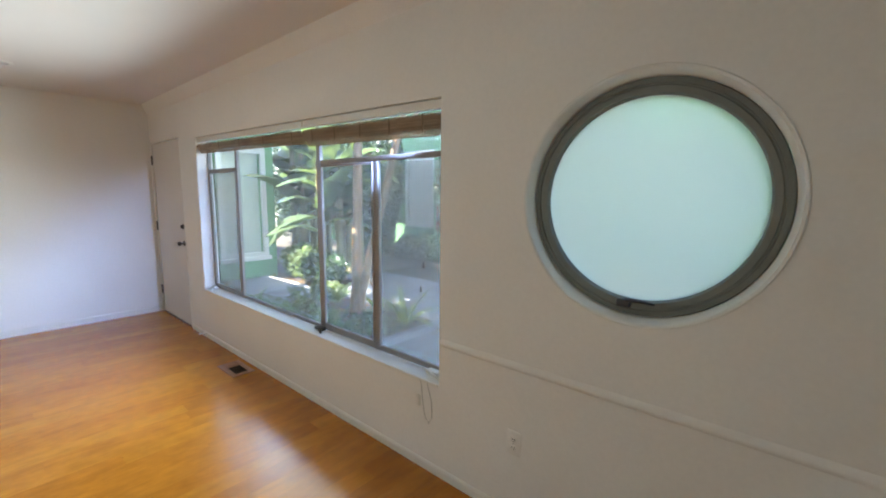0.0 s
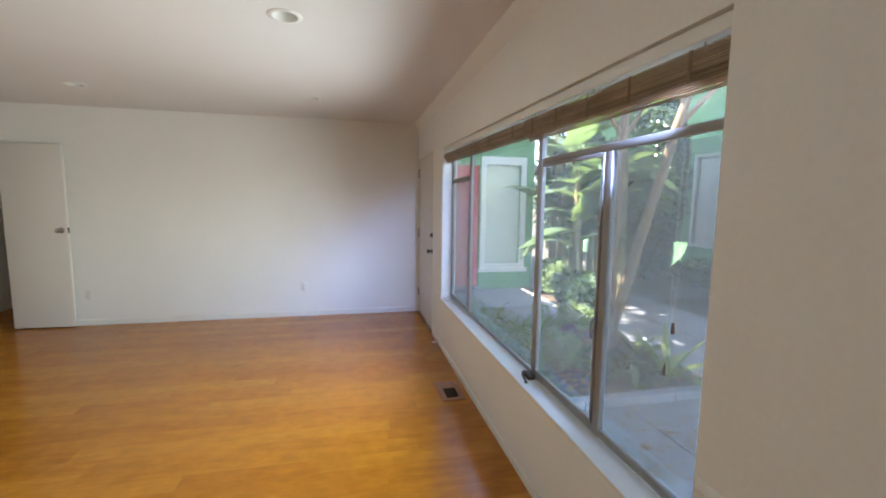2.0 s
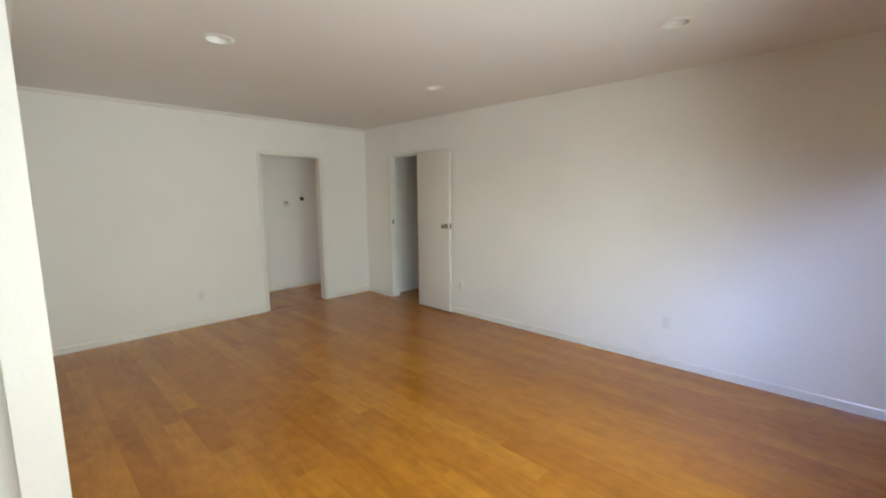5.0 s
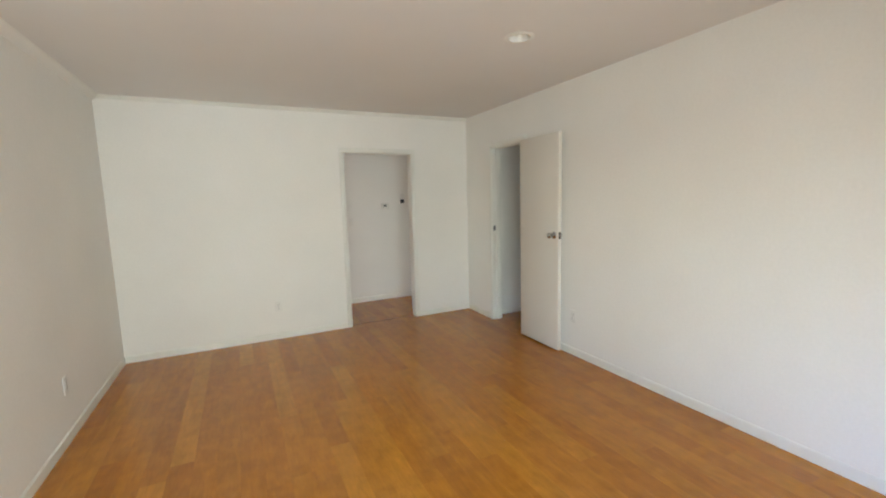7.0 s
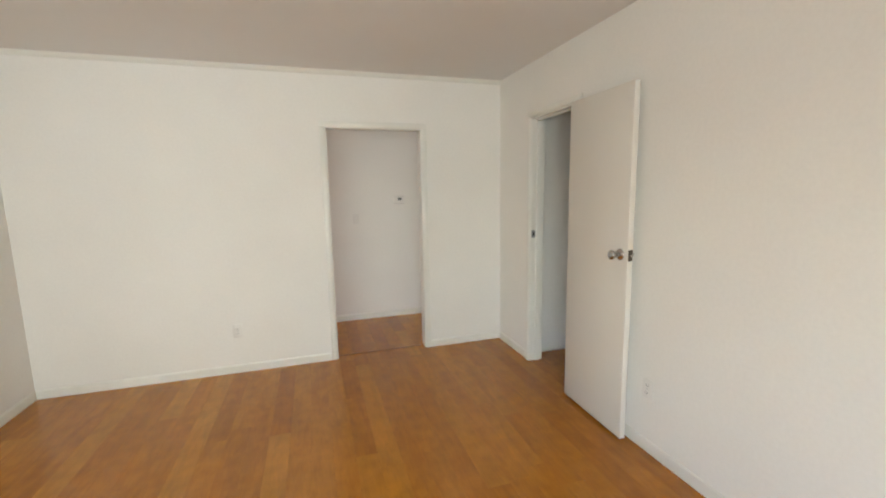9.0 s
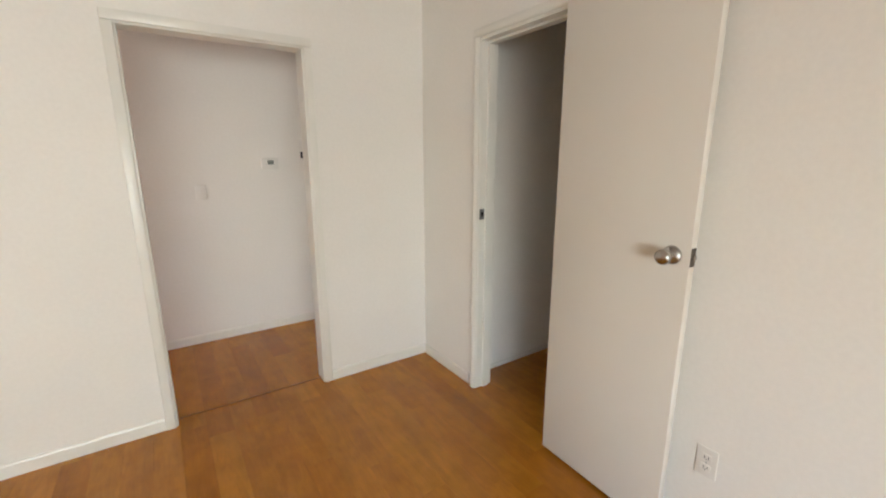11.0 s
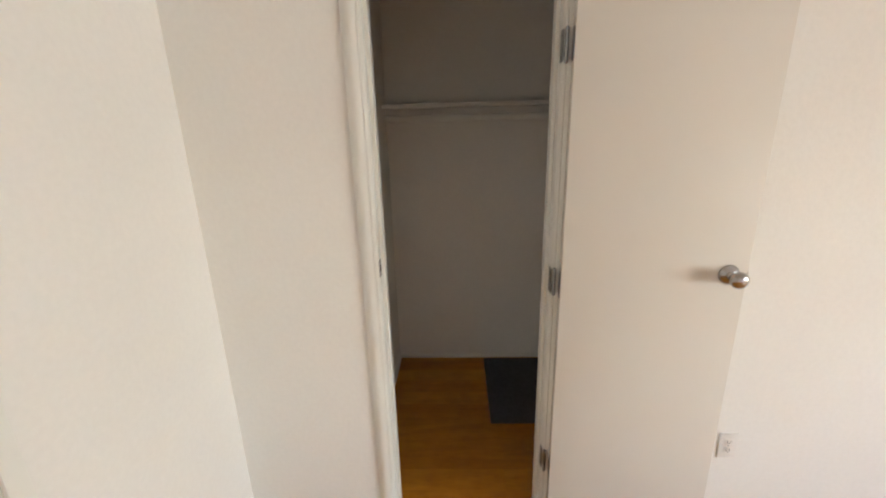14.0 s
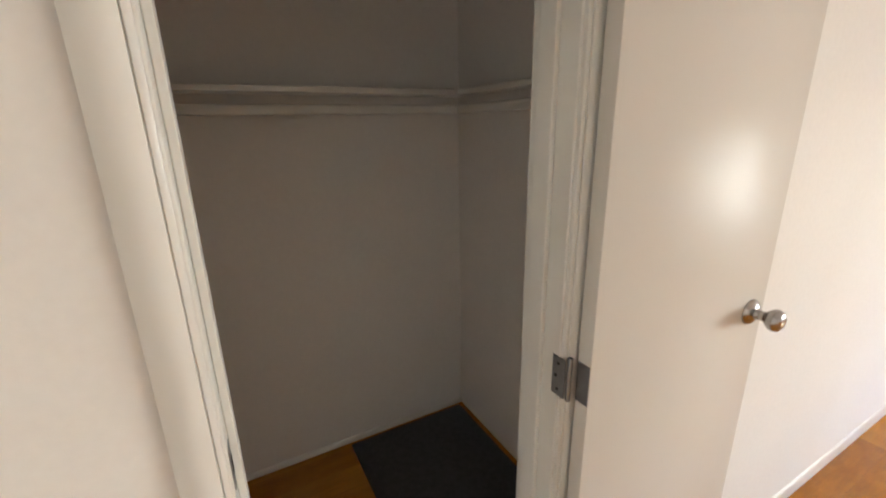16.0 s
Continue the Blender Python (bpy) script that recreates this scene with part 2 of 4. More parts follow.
CORD = mat("grey_cord", (0.28, 0.27, 0.25), 0.8)
TASSEL = mat("dark_wood_tassel", (0.08, 0.04, 0.025), 0.5)
VENTWOOD = mat("brown_register", (0.38, 0.21, 0.13), 0.6, var=0.15, scale=20, spec=0.25)
MAT_GREY = mat("charcoal_carpet", (0.055, 0.055, 0.06), 0.95, var=0.2, scale=40, bump=0.003, bump_scale=350, fine=0.35)
GLASS, FROST, SCREEN = glass("clear_glass", dust=0.07), frosted(), screen_mesh()
BLINDGLASS = mat("white_slat_blind", (0.84, 0.83, 0.73), 0.35, var=0.05)
GREEN = mat("green_stucco", (0.19, 0.40, 0.20), 0.85, var=0.08, scale=2, bump=0.004, bump_scale=90, fine=0.08)
RED = mat("red_door_paint", (0.60, 0.05, 0.045), 0.45, var=0.06, scale=2)
STUCCO = mat("white_stucco", (0.62, 0.62, 0.58), 0.85, var=0.06, scale=2, bump=0.004, bump_scale=90, fine=0.06)
CONCRETE = mat("grey_concrete", (0.26, 0.26, 0.27), 0.85, var=0.14, scale=1.6, bump=0.002, bump_scale=140, fine=0.1)
SOIL = mat("brown_mulch", (0.050, 0.040, 0.028), 0.95, var=0.4, scale=9, bump=0.02, bump_scale=60, fine=0.4)
ROOF = mat("grey_roof", (0.12, 0.12, 0.12), 0.9, var=0.2, scale=8, bump=0.003)
BARK = mat("tan_bark", (0.27, 0.175, 0.10), 0.8, var=0.3, scale=4, stretch=(6, 6, 0.8), bump=0.006, bump_scale=18, fine=0.25)
STALK = mat("banana_stalk", (0.20, 0.17, 0.08), 0.6, var=0.35, scale=3, stretch=(5, 5, 0.6), bump=0.004, bump_scale=20, fine=0.2)
LEAF_A = leaf_mat("banana_leaf", (0.065, 0.100, 0.050), 0.45)
LEAF_B = leaf_mat("shrub_leaf", (0.045, 0.085, 0.03))
LEAF_C = leaf_mat("light_fern_leaf", (0.11, 0.155, 0.055))
LEAF_D = leaf_mat("dark_hedge_leaf", (0.03, 0.055, 0.03))
LEAF_E = leaf_mat("yellow_green_leaf", (0.20, 0.26, 0.06), 0.2)
DRY = leaf_mat("dry_leaf", (0.22, 0.12, 0.04))


# ---------- mesh helpers ----------
def mesh_of(bm, name, material, smooth=False):
    bmesh.ops.recalc_face_normals(bm, faces=bm.faces)
    me = bpy.data.meshes.new(name)
    bm.to_mesh(me)
    bm.free()
    me.materials.append(material)
    if smooth:
        me.polygons.foreach_set("use_smooth", [True] * len(me.polygons))
        me.set_sharp_from_angle(angle=radians(40))
    return me


def part(name, bm, material, parent=None, label="", smooth=False):
    ob = new(name, mesh_of(bm, name, material, smooth))
    ob.parent = parent
    if label:
        ob["label"] = label
    return ob


def thing(name, label, category, m=None, group="", kind=""):
    ob = new(name)
    ob.empty_display_size = 0.05
    if m is not None:
        ob.matrix_basis = m
    return tagged(ob, label, category, group, kind)


def box(bm, x0, x1, y0, y1, z0, z1, bev=0.0, segs=2):
    vs = [bm.verts.new((x, y, z)) for z in (z0, z1) for y in (y0, y1) for x in (x0, x1)]
    fs = [bm.faces.new([vs[i] for i in f]) for f in ((0, 2, 3, 1), (4, 5, 7, 6), (0, 1, 5, 4), (2, 6, 7, 3), (0, 4, 6, 2), (1, 3, 7, 5))]
    if bev:
        es = {e for f in fs for e in f.edges}
        bmesh.ops.bevel(bm, geom=list(es), offset=bev, segments=segs, affect="EDGES", profile=0.5)
    return bm


def boxes(*specs, bev=0.0):
    bm = bmesh.new()
    for s in specs:
        box(bm, *s, bev=bev)
    return bm


def tube(bm, points, radii, seg=10, caps=True):
    """A round bar through points; radii is one number or one for each point."""
    pts = [Vector(p) for p in points]
    if not isinstance(radii, (list, tuple)):
        radii = [radii] * len(pts)
    rings = []
    for i, p in enumerate(pts):
        d = (pts[min(i + 1, len(pts) - 1)] - pts[max(i - 1, 0)]).normalized()
        a = d.orthogonal().normalized() if i == 0 else (rings[-1][1] - d * rings[-1][1].dot(d)).normalized()
        b = d.cross(a)
        rings.append(([bm.verts.new(p + (a * math.cos(2 * math.pi * k / seg) + b * math.sin(2 * math.pi * k / seg)) * radii[i]) for k in range(seg)], a))
    for (r0, _), (r1, _) in zip(rings, rings[1:]):
        for k in range(seg):
            bm.faces.new((r0[k], r0[(k + 1) % seg], r1[(k + 1) % seg], r1[k]))
    if caps:
        bm.faces.new(list(reversed(rings[0][0])))
        bm.faces.new(rings[-1][0])
    return bm


def lathe(bm, profile, axis="z", at=(0, 0, 0), seg=32, closed=False):
    """Turns (radius, height) pairs round an axis."""
    rings = []
    for r, h in profile:
        ring = []
        for k in range(seg):
            a = 2 * math.pi * k / seg
            c, s = r * math.cos(a), r * math.sin(a)
            p = {"z": (c, s, h), "y": (c, h, s), "x": (h, c, s)}[axis]
            ring.append(bm.verts.new(Vector(p) + Vector(at)))
        rings.append(ring)
    pairs = list(zip(rings, rings[1:]))
    if closed:
        pairs.append((rings[-1], rings[0]))
    for r0, r1 in pairs:
        for k in range(seg):
            bm.faces.new((r0[k], r0[(k + 1) % seg], r1[(k + 1) % seg], r1[k]))
    if not closed:
        if profile[0][0] > 1e-6:
            bm.faces.new(rings[0])
        if profile[-1][0] > 1e-6:
            bm.faces.new(rings[-1])
    bmesh.ops.remove_doubles(bm, verts=bm.verts, dist=1e-6)
    return bm


def slab(to3d, u0, u1, v0, v1, t, rects=(), rounds=()):
    """A slab in (u, v) of thickness t, with square and round openings that go through. to3d(u, v, w) places it."""
    bm = bmesh.new()
    holes = list(rects) + [(cu - r * 1.15, cu + r * 1.15, cv - r * 1.15, cv + r * 1.15) for cu, cv, r in rounds]
    us = sorted({u0, u1, *[h[0] for h in holes], *[h[1] for h in holes]})
    vs = sorted({v0, v1, *[h[2] for h in holes], *[h[3] for h in holes]})
    us, vs = [u for u in us if u0 <= u <= u1], [v for v in vs if v0 <= v <= v1]

    def solid(i, j):
        if not (0 <= i < len(us) - 1 and 0 <= j < len(vs) - 1):
            return False
        u, v = (us[i] + us[i + 1]) / 2, (vs[j] + vs[j + 1]) / 2
        return not any(a < u < b and c < v < d for a, b, c, d in holes)

    def quad(*ps):
        bm.faces.new([bm.verts.new(to3d(*p)) for p in ps])

    for i in range(len(us) - 1):
        for j in range(len(vs) - 1):
            if not solid(i, j):
                continue
            a, b, c, d = us[i], us[i + 1], vs[j], vs[j + 1]
            for w in (0, t):
                quad((a, c, w), (b, c, w), (b, d, w), (a, d, w))
            for di, dj, p, q in ((-1, 0, (a, c), (a, d)), (1, 0, (b, c), (b, d)), (0, -1, (a, c), (b, c)), (0, 1, (a, d), (b, d))):
                if not solid(i + di, j + dj):
                    quad((*p, 0), (*q, 0), (*q, t), (*p, t))
    for cu, cv, r in rounds:
        seg = 64
        ring = []
        for k in range(seg):
            a = 2 * math.pi * k / seg
            c, s = math.cos(a), math.sin(a)
            f = r * 1.15 / max(abs(c), abs(s))
            ring.append(((cu + r * c, cv + r * s), (cu + f * c, cv + f * s)))
        for k in range(seg):
            (i0, o0), (i1, o1) = ring[k], ring[(k + 1) % seg]
            for w in (0, t):
                quad((*i0, w), (*i1, w), (*o1, w), (*o0, w))
            quad((*i0, 0), (*i1, 0), (*i1, t), (*i0, t))
    bmesh.ops.remove_doubles(bm, verts=bm.verts, dist=1e-5)
    return bm


def sweep_x(bm, profile, x0, x1):
    """A moulding along x from (y, z) pairs."""
    a = [bm.verts.new((x0, y, z)) for y, z in profile]
    b = [bm.verts.new((x1, y, z)) for y, z in profile]
    for i in range(len(profile)):
        j = (i + 1) % len(profile)
        bm.faces.new((a[i], a[j], b[j], b[i]))
    bm.faces.new(a), bm.faces.new(list(reversed(b)))
    return bm


# ---------- the plan ----------
NORTH, WEST, SOUTH, CEILING = 2.315, -5.455, -3.475, 2.483   # inner faces
PART_X, PART_END = -1.668, -0.472                            # partition face and its free end
OUT = 0.15                                                   # outer wall thickness
WIN = (-4.005, -0.828, 0.497, 2.0)
HEAD = 1.937          # window head at its lower end; it rises 2 cm a metre
ROUND = (0.077, 1.466, 0.436)   # centre and radius of the hole, which narrows towards the frame
HALL = (-4.688, -3.852, 0.0, 2.036)
HALL_BACK = -4.60
CLOSET = (-2.876, -2.243, 0.0, 2.062)
CL_BACK, CL_S, CL_N = -6.72, -3.006, -1.74
EAST, REAR = 2.3, -4.60
GROUND = -0.28


def setting(name, bm, material, label, category, smooth=False):
    return tagged(part(name, bm, material, None, "", smooth), label, category, kind="structure")


FDOOR = (-5.43, -4.44, 0.0, 2.05)
setting("wall_north", slab(lambda u, v, w: (u, NORTH + w, v), -8.0, EAST + 0.15, -0.3, 2.75, OUT, [WIN, (FDOOR[0], FDOOR[1], 0.0, FDOOR[3])], [ROUND]), WALL,
        "white painted wall with a picture window and a round window", "wall")
setting("wall_west", slab(lambda u, v, w: (WEST - w, u, v), SOUTH - 0.11, NORTH, 0, 2.6, 0.115, [CLOSET]), WALL, "white painted wall with an unseen opening added to light the hall with a closet opening", "wall")
setting("wall_south", slab(lambda u, v, w: (u, SOUTH - w, v), WEST, PART_X, 0, 2.6, 0.11, [HALL]), WALL, "white painted wall with a doorway to the hall", "wall")
setting("wall_partition", boxes((PART_X, PART_X + 0.148, SOUTH - 0.11, PART_END, 0, 2.6)), WALL, "white painted partition wall with a free end", "wall")
setting("wall_inner", boxes((PART_X + 0.148, EAST, -0.70, -0.58, 0, 2.6)), WALL, "white painted wall with an unseen opening added to light the hall set back from the partition", "wall")
setting("wall_hall", boxes((-6.95, EAST, HALL_BACK - 0.12, HALL_BACK, 0, 2.6)), WALL, "white painted wall at the back of the hall", "wall")
setting("wall_hall_end", boxes((WEST - 0.115, WEST - 0.005, HALL_BACK, SOUTH - 0.11, 0, 2.6)), WALL, "white painted wall at the end of the hall", "wall")
# the opening is invented and out of view; it holds the hall's fill lamp
setting("wall_east", slab(lambda u, v, w: (EAST + w, u, v), HALL_BACK - 0.12, NORTH, -0.3, 2.6, 0.15, [(-3.7, -1.5, 0.8, 2.1)]), WALL, "white painted wall with an unseen opening added to light the hall", "wall")
setting("wall_outer_west", boxes((-6.95, -6.83, HALL_BACK, NORTH, -0.3, 2.6)), WALL, "plain outer wall behind the closet", "wall")
setting("wall_closet", slab(lambda u, v, w: (CL_BACK - w, u, v), CL_S - 0.1, CL_N + 0.1, 0, 2.6, 0.1), WALL, "white painted closet back wall", "wall")
setting("wall_closet_south", boxes((CL_BACK, WEST - 0.115, CL_S - 0.1, CL_S, 0, 2.6)), WALL, "white painted closet side wall", "wall")
setting("wall_closet_north", boxes((CL_BACK, WEST - 0.115, CL_N, CL_N + 0.1, 0, 2.6)), WALL, "white painted closet side wall", "wall")

LIGHTS = [(-2.62, -1.06), (-4.40, 1.067), (-4.44, -0.965), (-2.53, 1.09)]
setting("ceiling", slab(lambda u, v, w: (u, v, CEILING + w), -6.95, EAST + 0.15, HALL_BACK - 0.12, NORTH - 0.001, 0.11, [], [(x, y, 0.075) for x, y in LIGHTS]), CEIL,
        "smooth white painted ceiling with recessed lights", "ceiling")
# unseen slab, added to block the sun and shade the courtyard front
setting("roof", boxes((-8.0, EAST + 0.4, HALL_BACK - 0.5, NORTH + 0.60, 2.78, 2.95), bev=0.01), ROOF, "low flat grey roof, unseen, that keeps the sun out", "roof")

# mouldings
bm = bmesh.new()
sweep_x(bm, [(NORTH, CEILING), (NORTH - 0.060, CEILING), (NORTH - 0.056, CEILING - 0.014), (NORTH - 0.034, CEILING - 0.045), (NORTH - 0.014, CEILING - 0.095), (NORTH, CEILING - 0.108)], WEST, EAST)
setting("trim_crown_north", bm, WALL, "painted cove moulding under the ceiling", "moulding", True)
bm = bmesh.new()
sweep_x(bm, [(SOUTH, CEILING), (SOUTH + 0.03, CEILING), (SOUTH + 0.024, CEILING - 0.012), (SOUTH + 0.012, CEILING - 0.03), (SOUTH, CEILING - 0.034)], WEST, PART_X)
setting("trim_crown_south", bm, TRIM, "thin white crown moulding under the ceiling", "moulding", True)
bm = bmesh.new()
sweep_x(bm, [(-0.0, CEILING), (0.05, CEILING), (0.045, CEILING - 0.012), (0.02, CEILING - 0.04), (0, CEILING - 0.05)], 0, PART_END - SOUTH)
bm.transform(Matrix.Translation((PART_X, SOUTH, 0)) @ Matrix.Rotation(radians(90), 4, "Z"))
setting("trim_crown_partition", bm, WALL, "painted crown moulding under the ceiling", "moulding", True)
bm = bmesh.new()
sweep_x(bm, [(NORTH, 0.716), (NORTH - 0.006, 0.722), (NORTH - 0.010, 0.732), (NORTH - 0.010, 0.738), (NORTH - 0.005, 0.750), (NORTH, 0.757)], WIN[1] + 0.012, EAST)
setting("trim_chair_rail", bm, WALL, "painted dado rail running under the round window", "moulding", True)


bm = bmesh.new()
ring = [[bm.verts.new((x, y, z)) for x, z in ((WIN[0], 1.9995), (WIN[1], HEAD), (WIN[1], 2.0))] for y in (NORTH, NORTH + OUT)]
bm.faces.new(ring[0]), bm.faces.new(list(reversed(ring[1])))
for i in range(3):
    bm.faces.new((ring[0][i], ring[1][i], ring[1][(i + 1) % 3], ring[0][(i + 1) % 3]))
setting("trim_window_head", bm, WALL, "painted wall wedge over the window", "wall")


def baseboard(name, p, q, inward, h=0.070, th=0.008):
    """A skirting from p to q; inward is the side on which the room lies."""
    p, q = Vector((*p, 0)), Vector((*q, 0))
    d = (q - p)
    n = Vector((*inward, 0))
    bm = bmesh.new()
    prof = [(0, 0), (th, 0), (th, h - 0.012), (th * 0.6, h - 0.003), (0, h)]
    a = [bm.verts.new(p + n * u + Vector((0, 0, z))) for u, z in prof]
    b = [bm.verts.new(q + n * u + Vector((0, 0, z))) for u, z in prof]
    for i in range(len(prof)):
        j = (i + 1) % len(prof)
        bm.faces.new((a[i], a[j], b[j], b[i]))
    bm.faces.new(a), bm.faces.new(list(reversed(b)))
    setting(name, bm, TRIM, "low white painted baseboard", "baseboard")


baseboard("baseboard_south_a", (WEST, SOUTH), (HALL[0] - 0.045, SOUTH), (0, 1))
baseboard("baseboard_south_b", (HALL[1] + 0.045, SOUTH), (PART_X, SOUTH), (0, 1))
baseboard("baseboard_west_a", (WEST, SOUTH + 0.012), (WEST, CLOSET[0] - 0.062), (1, 0))
baseboard("baseboard_west_b", (WEST, CLOSET[1] + 0.062), (WEST, NORTH - 0.012), (1, 0))
baseboard("baseboard_north", (FDOOR[1] + 0.03, NORTH), (EAST, NORTH), (0, -1), 0.05, 0.01)
baseboard("baseboard_partition", (PART_X, SOUTH + 0.012), (PART_X, PART_END), (-1, 0))
baseboard("baseboard_hall", (WEST, HALL_BACK), (PART_X, HALL_BACK), (0, 1))
baseboard("baseboard_closet", (CL_BACK, CL_S), (CL_BACK, CL_N), (1, 0), 0.03, 0.008)
baseboard("baseboard_closet_side", (CL_BACK + 0.008, CL_S), (WEST - 0.115, CL_S), (0, 1), 0.03, 0.008)


# ---------- windows and doors ----------
def picture_window():
    x0, x1, z0, z1 = WIN
    fy = 2.412
    win = thing("window_1", "wide four-part picture window in grey aluminium with a white sill", "window", kind="structure")
    part("window_sill", boxes((x0 + 0.002, x1 - 0.002, NORTH - 0.012, fy + 0.006, z0 - 0.004, z0 + 0.014), bev=0.004), TRIM, win, "white painted sill")
    part("jamb", boxes((x0 - 0.0, x0 + 0.012, NORTH + 0.004, fy, z0 + 0.014, z1)), TRIM, win, "white painted reveal")
    m1, m2, m3, tz = -3.345, -2.035, -1.430, 1.672
    d0, d1 = fy, fy + 0.027
    bars = bmesh.new()
    for a, b, c, d in ((x0 + 0.012, x0 + 0.04, z0 + 0.014, z1), (x1 - 0.03, x1, z0 + 0.014, z1),
                       (m1 - 0.016, m1 + 0.016, z0 + 0.014, z1), (m2 - 0.022, m2 + 0.022, z0 + 0.014, z1), (m3 - 0.022, m3 + 0.022, z0 + 0.014, tz)):
        box(bars, a, b, d0, d1, c, d, 0.004)
    part("window_frame", bars, ALU, win, "grey aluminium uprights", True)
    rails = bmesh.new()
    for a, b, c, d in ((x0 + 0.04, m1 - 0.016, z0 + 0.014, z0 + 0.045), (m1 + 0.016, m2 - 0.022, z0 + 0.014, z0 + 0.04), (m2 + 0.022, m3 - 0.022, z0 + 0.014, z0 + 0.048),
                       (m3 + 0.022, x1 - 0.03, z0 + 0.014, z0 + 0.048), (x0 + 0.04, m1 - 0.016, tz, tz + 0.026), (m2 + 0.022, x1 - 0.03, tz, tz + 0.03), (x0 + 0.04, x1 - 0.03, z1 - 0.03, z1)):
        box(rails, a, b, d0 + 0.003, d1 - 0.003, c, d, 0.004)
    part("window_rail", rails, ALU, win, "grey aluminium rails", True)
    for a, b in ((x0 + 0.042, m1 - 0.018), (m2 + 0.024, m3 - 0.024)):
        sash = bmesh.new()
        s = 0.014
        for q in ((a, a + s, z0 + 0.05, tz - 0.002), (b - s, b, z0 + 0.05, tz - 0.002), (a + s, b - s, z0 + 0.05, z0 + 0.05 + s), (a + s, b - s, tz - 0.002 - s, tz - 0.002)):
            box(sash, q[0], q[1], d0 - 0.004, d0 + 0.014, q[2], q[3], 0.003)
        part("sash", sash, ALU, win, "opening sash", True)
    for a, b, c, d in ((x0 + 0.04, m1 - 0.016, z0 + 0.045, tz), (x0 + 0.04, m1 - 0.016, tz + 0.026, z1 - 0.03), (m1 + 0.016, m2 - 0.022, z0 + 0.04, z1 - 0.03),
                       (m2 + 0.022, m3 - 0.022, z0 + 0.048, tz), (m3 + 0.022, x1 - 0.03, z0 + 0.048, tz), (m2 + 0.022, x1 - 0.03, tz + 0.03, z1 - 0.03)):
        pane = part("pane", boxes((a, b, fy + 0.017, fy + 0.021, c, d)), GLASS, win)
        pane.visible_shadow = False
    for a, b in ((x0 + 0.06, m1 - 0.04), (m3 + 0.022, x1 - 0.03)):
        sc = part("insect_screen", boxes((a, b, fy + 0.0285, fy + 0.029, z0 + 0.05, tz - 0.01)), SCREEN, win, "fine grey insect screen")
        sc.visible_shadow = False
    # lever handles
    for x, z in ((m1 - 0.012, 1.02), (m3 - 0.026, 0.99)):
        h = bmesh.new()
        tube(h, [(x, fy - 0.003, z + 0.012), (x + 0.001, fy - 0.018, z + 0.010), (x + 0.002, fy - 0.026, z - 0.005), (x + 0.003, fy - 0.027, z - 0.04), (x + 0.004, fy - 0.022, z - 0.062), (x + 0.004, fy - 0.018, z - 0.070)], [0.008, 0.006, 0.0055, 0.006, 0.005, 0.003], 10)
        part("handle", h, STEEL, win, "curved grey lever handle", True)
    # crank operators on the sill
    for x in (m2 + 0.01, x1 - 0.10, x0 + 0.07):
        c = bmesh.new()
        box(c, x - 0.045, x + 0.045, fy - 0.05, fy - 0.004, z0 + 0.014, z0 + 0.038, 0.008)
        tube(c, [(x - 0.01, fy - 0.05, z0 + 0.036), (x + 0.02, fy - 0.072, z0 + 0.040), (x + 0.075, fy - 0.078, z0 + 0.030), (x + 0.085, fy - 0.078, z0 + 0.022)], [0.008, 0.006, 0.006, 0.009], 8)
        part("crank", c, BRONZE if x < -1.5 and x > -3 else PLASTIC, win, "folded window crank", True)
    return win


picture_window()


def round_window():
    cx, cz, r = ROUND[0], ROUND[1], ROUND[2] - 0.016
    win = thing("window_2", "round awning window with frosted glass and a dark grey frame", "window", kind="structure")
    at = (cx, NORTH, cz)
    part("trim_ring", lathe(bmesh.new(), [(r + 0.0145, 0.001), (r + 0.0145, -0.004), (r + 0.017, -0.006), (r + 0.021, -0.006), (r + 0.024, -0.003), (r + 0.024, 0.001)], "y", at, 96, True), TRIM, win, "thin white painted bead", True)
    part("reveal", lathe(bmesh.new(), [(r + 0.0155, -0.002), (r + 0.0155, 0.09), (r - 0.005, 0.09), (r - 0.005, 0.034), (r - 0.002, 0.024), (r + 0.012, -0.002)], "y", at, 96, True), TRIM, win, "white painted flared reveal", True)
    d = 0.040
    part("window_frame", lathe(bmesh.new(), [(r - 0.0055, d + 0.010), (r - 0.009, d + 0.002), (r - 0.026, d), (r - 0.028, d + 0.006), (r - 0.033, d + 0.006), (r - 0.036, d + 0.002), (r - 0.056, d + 0.004), (r - 0.063, d + 0.014), (r - 0.064, d + 0.05), (r - 0.0055, d + 0.05)], "y", at, 96, True), DARKFRAME, win, "dark grey-green round frame", True)
    part("pane", lathe(bmesh.new(), [(0, d + 0.022), (r - 0.060, d + 0.022), (r - 0.060, d + 0.028), (0, d + 0.028)], "y", at, 96), FROST, win, "frosted glass")
    c = bmesh.new()
    box(c, cx - 0.060, cx - 0.012, NORTH + 0.022, NORTH + 0.050, cz - r + 0.034, cz - r + 0.064, 0.005)
    tube(c, [(cx - 0.03, NORTH + 0.028, cz - r + 0.062), (cx + 0.02, NORTH + 0.020, cz - r + 0.066), (cx + 0.070, NORTH + 0.026, cz - r + 0.060)], [0.008, 0.007, 0.004], 8)
    part("latch", c, BLACK, win, "dark folding latch", True)
    return win


round_window()


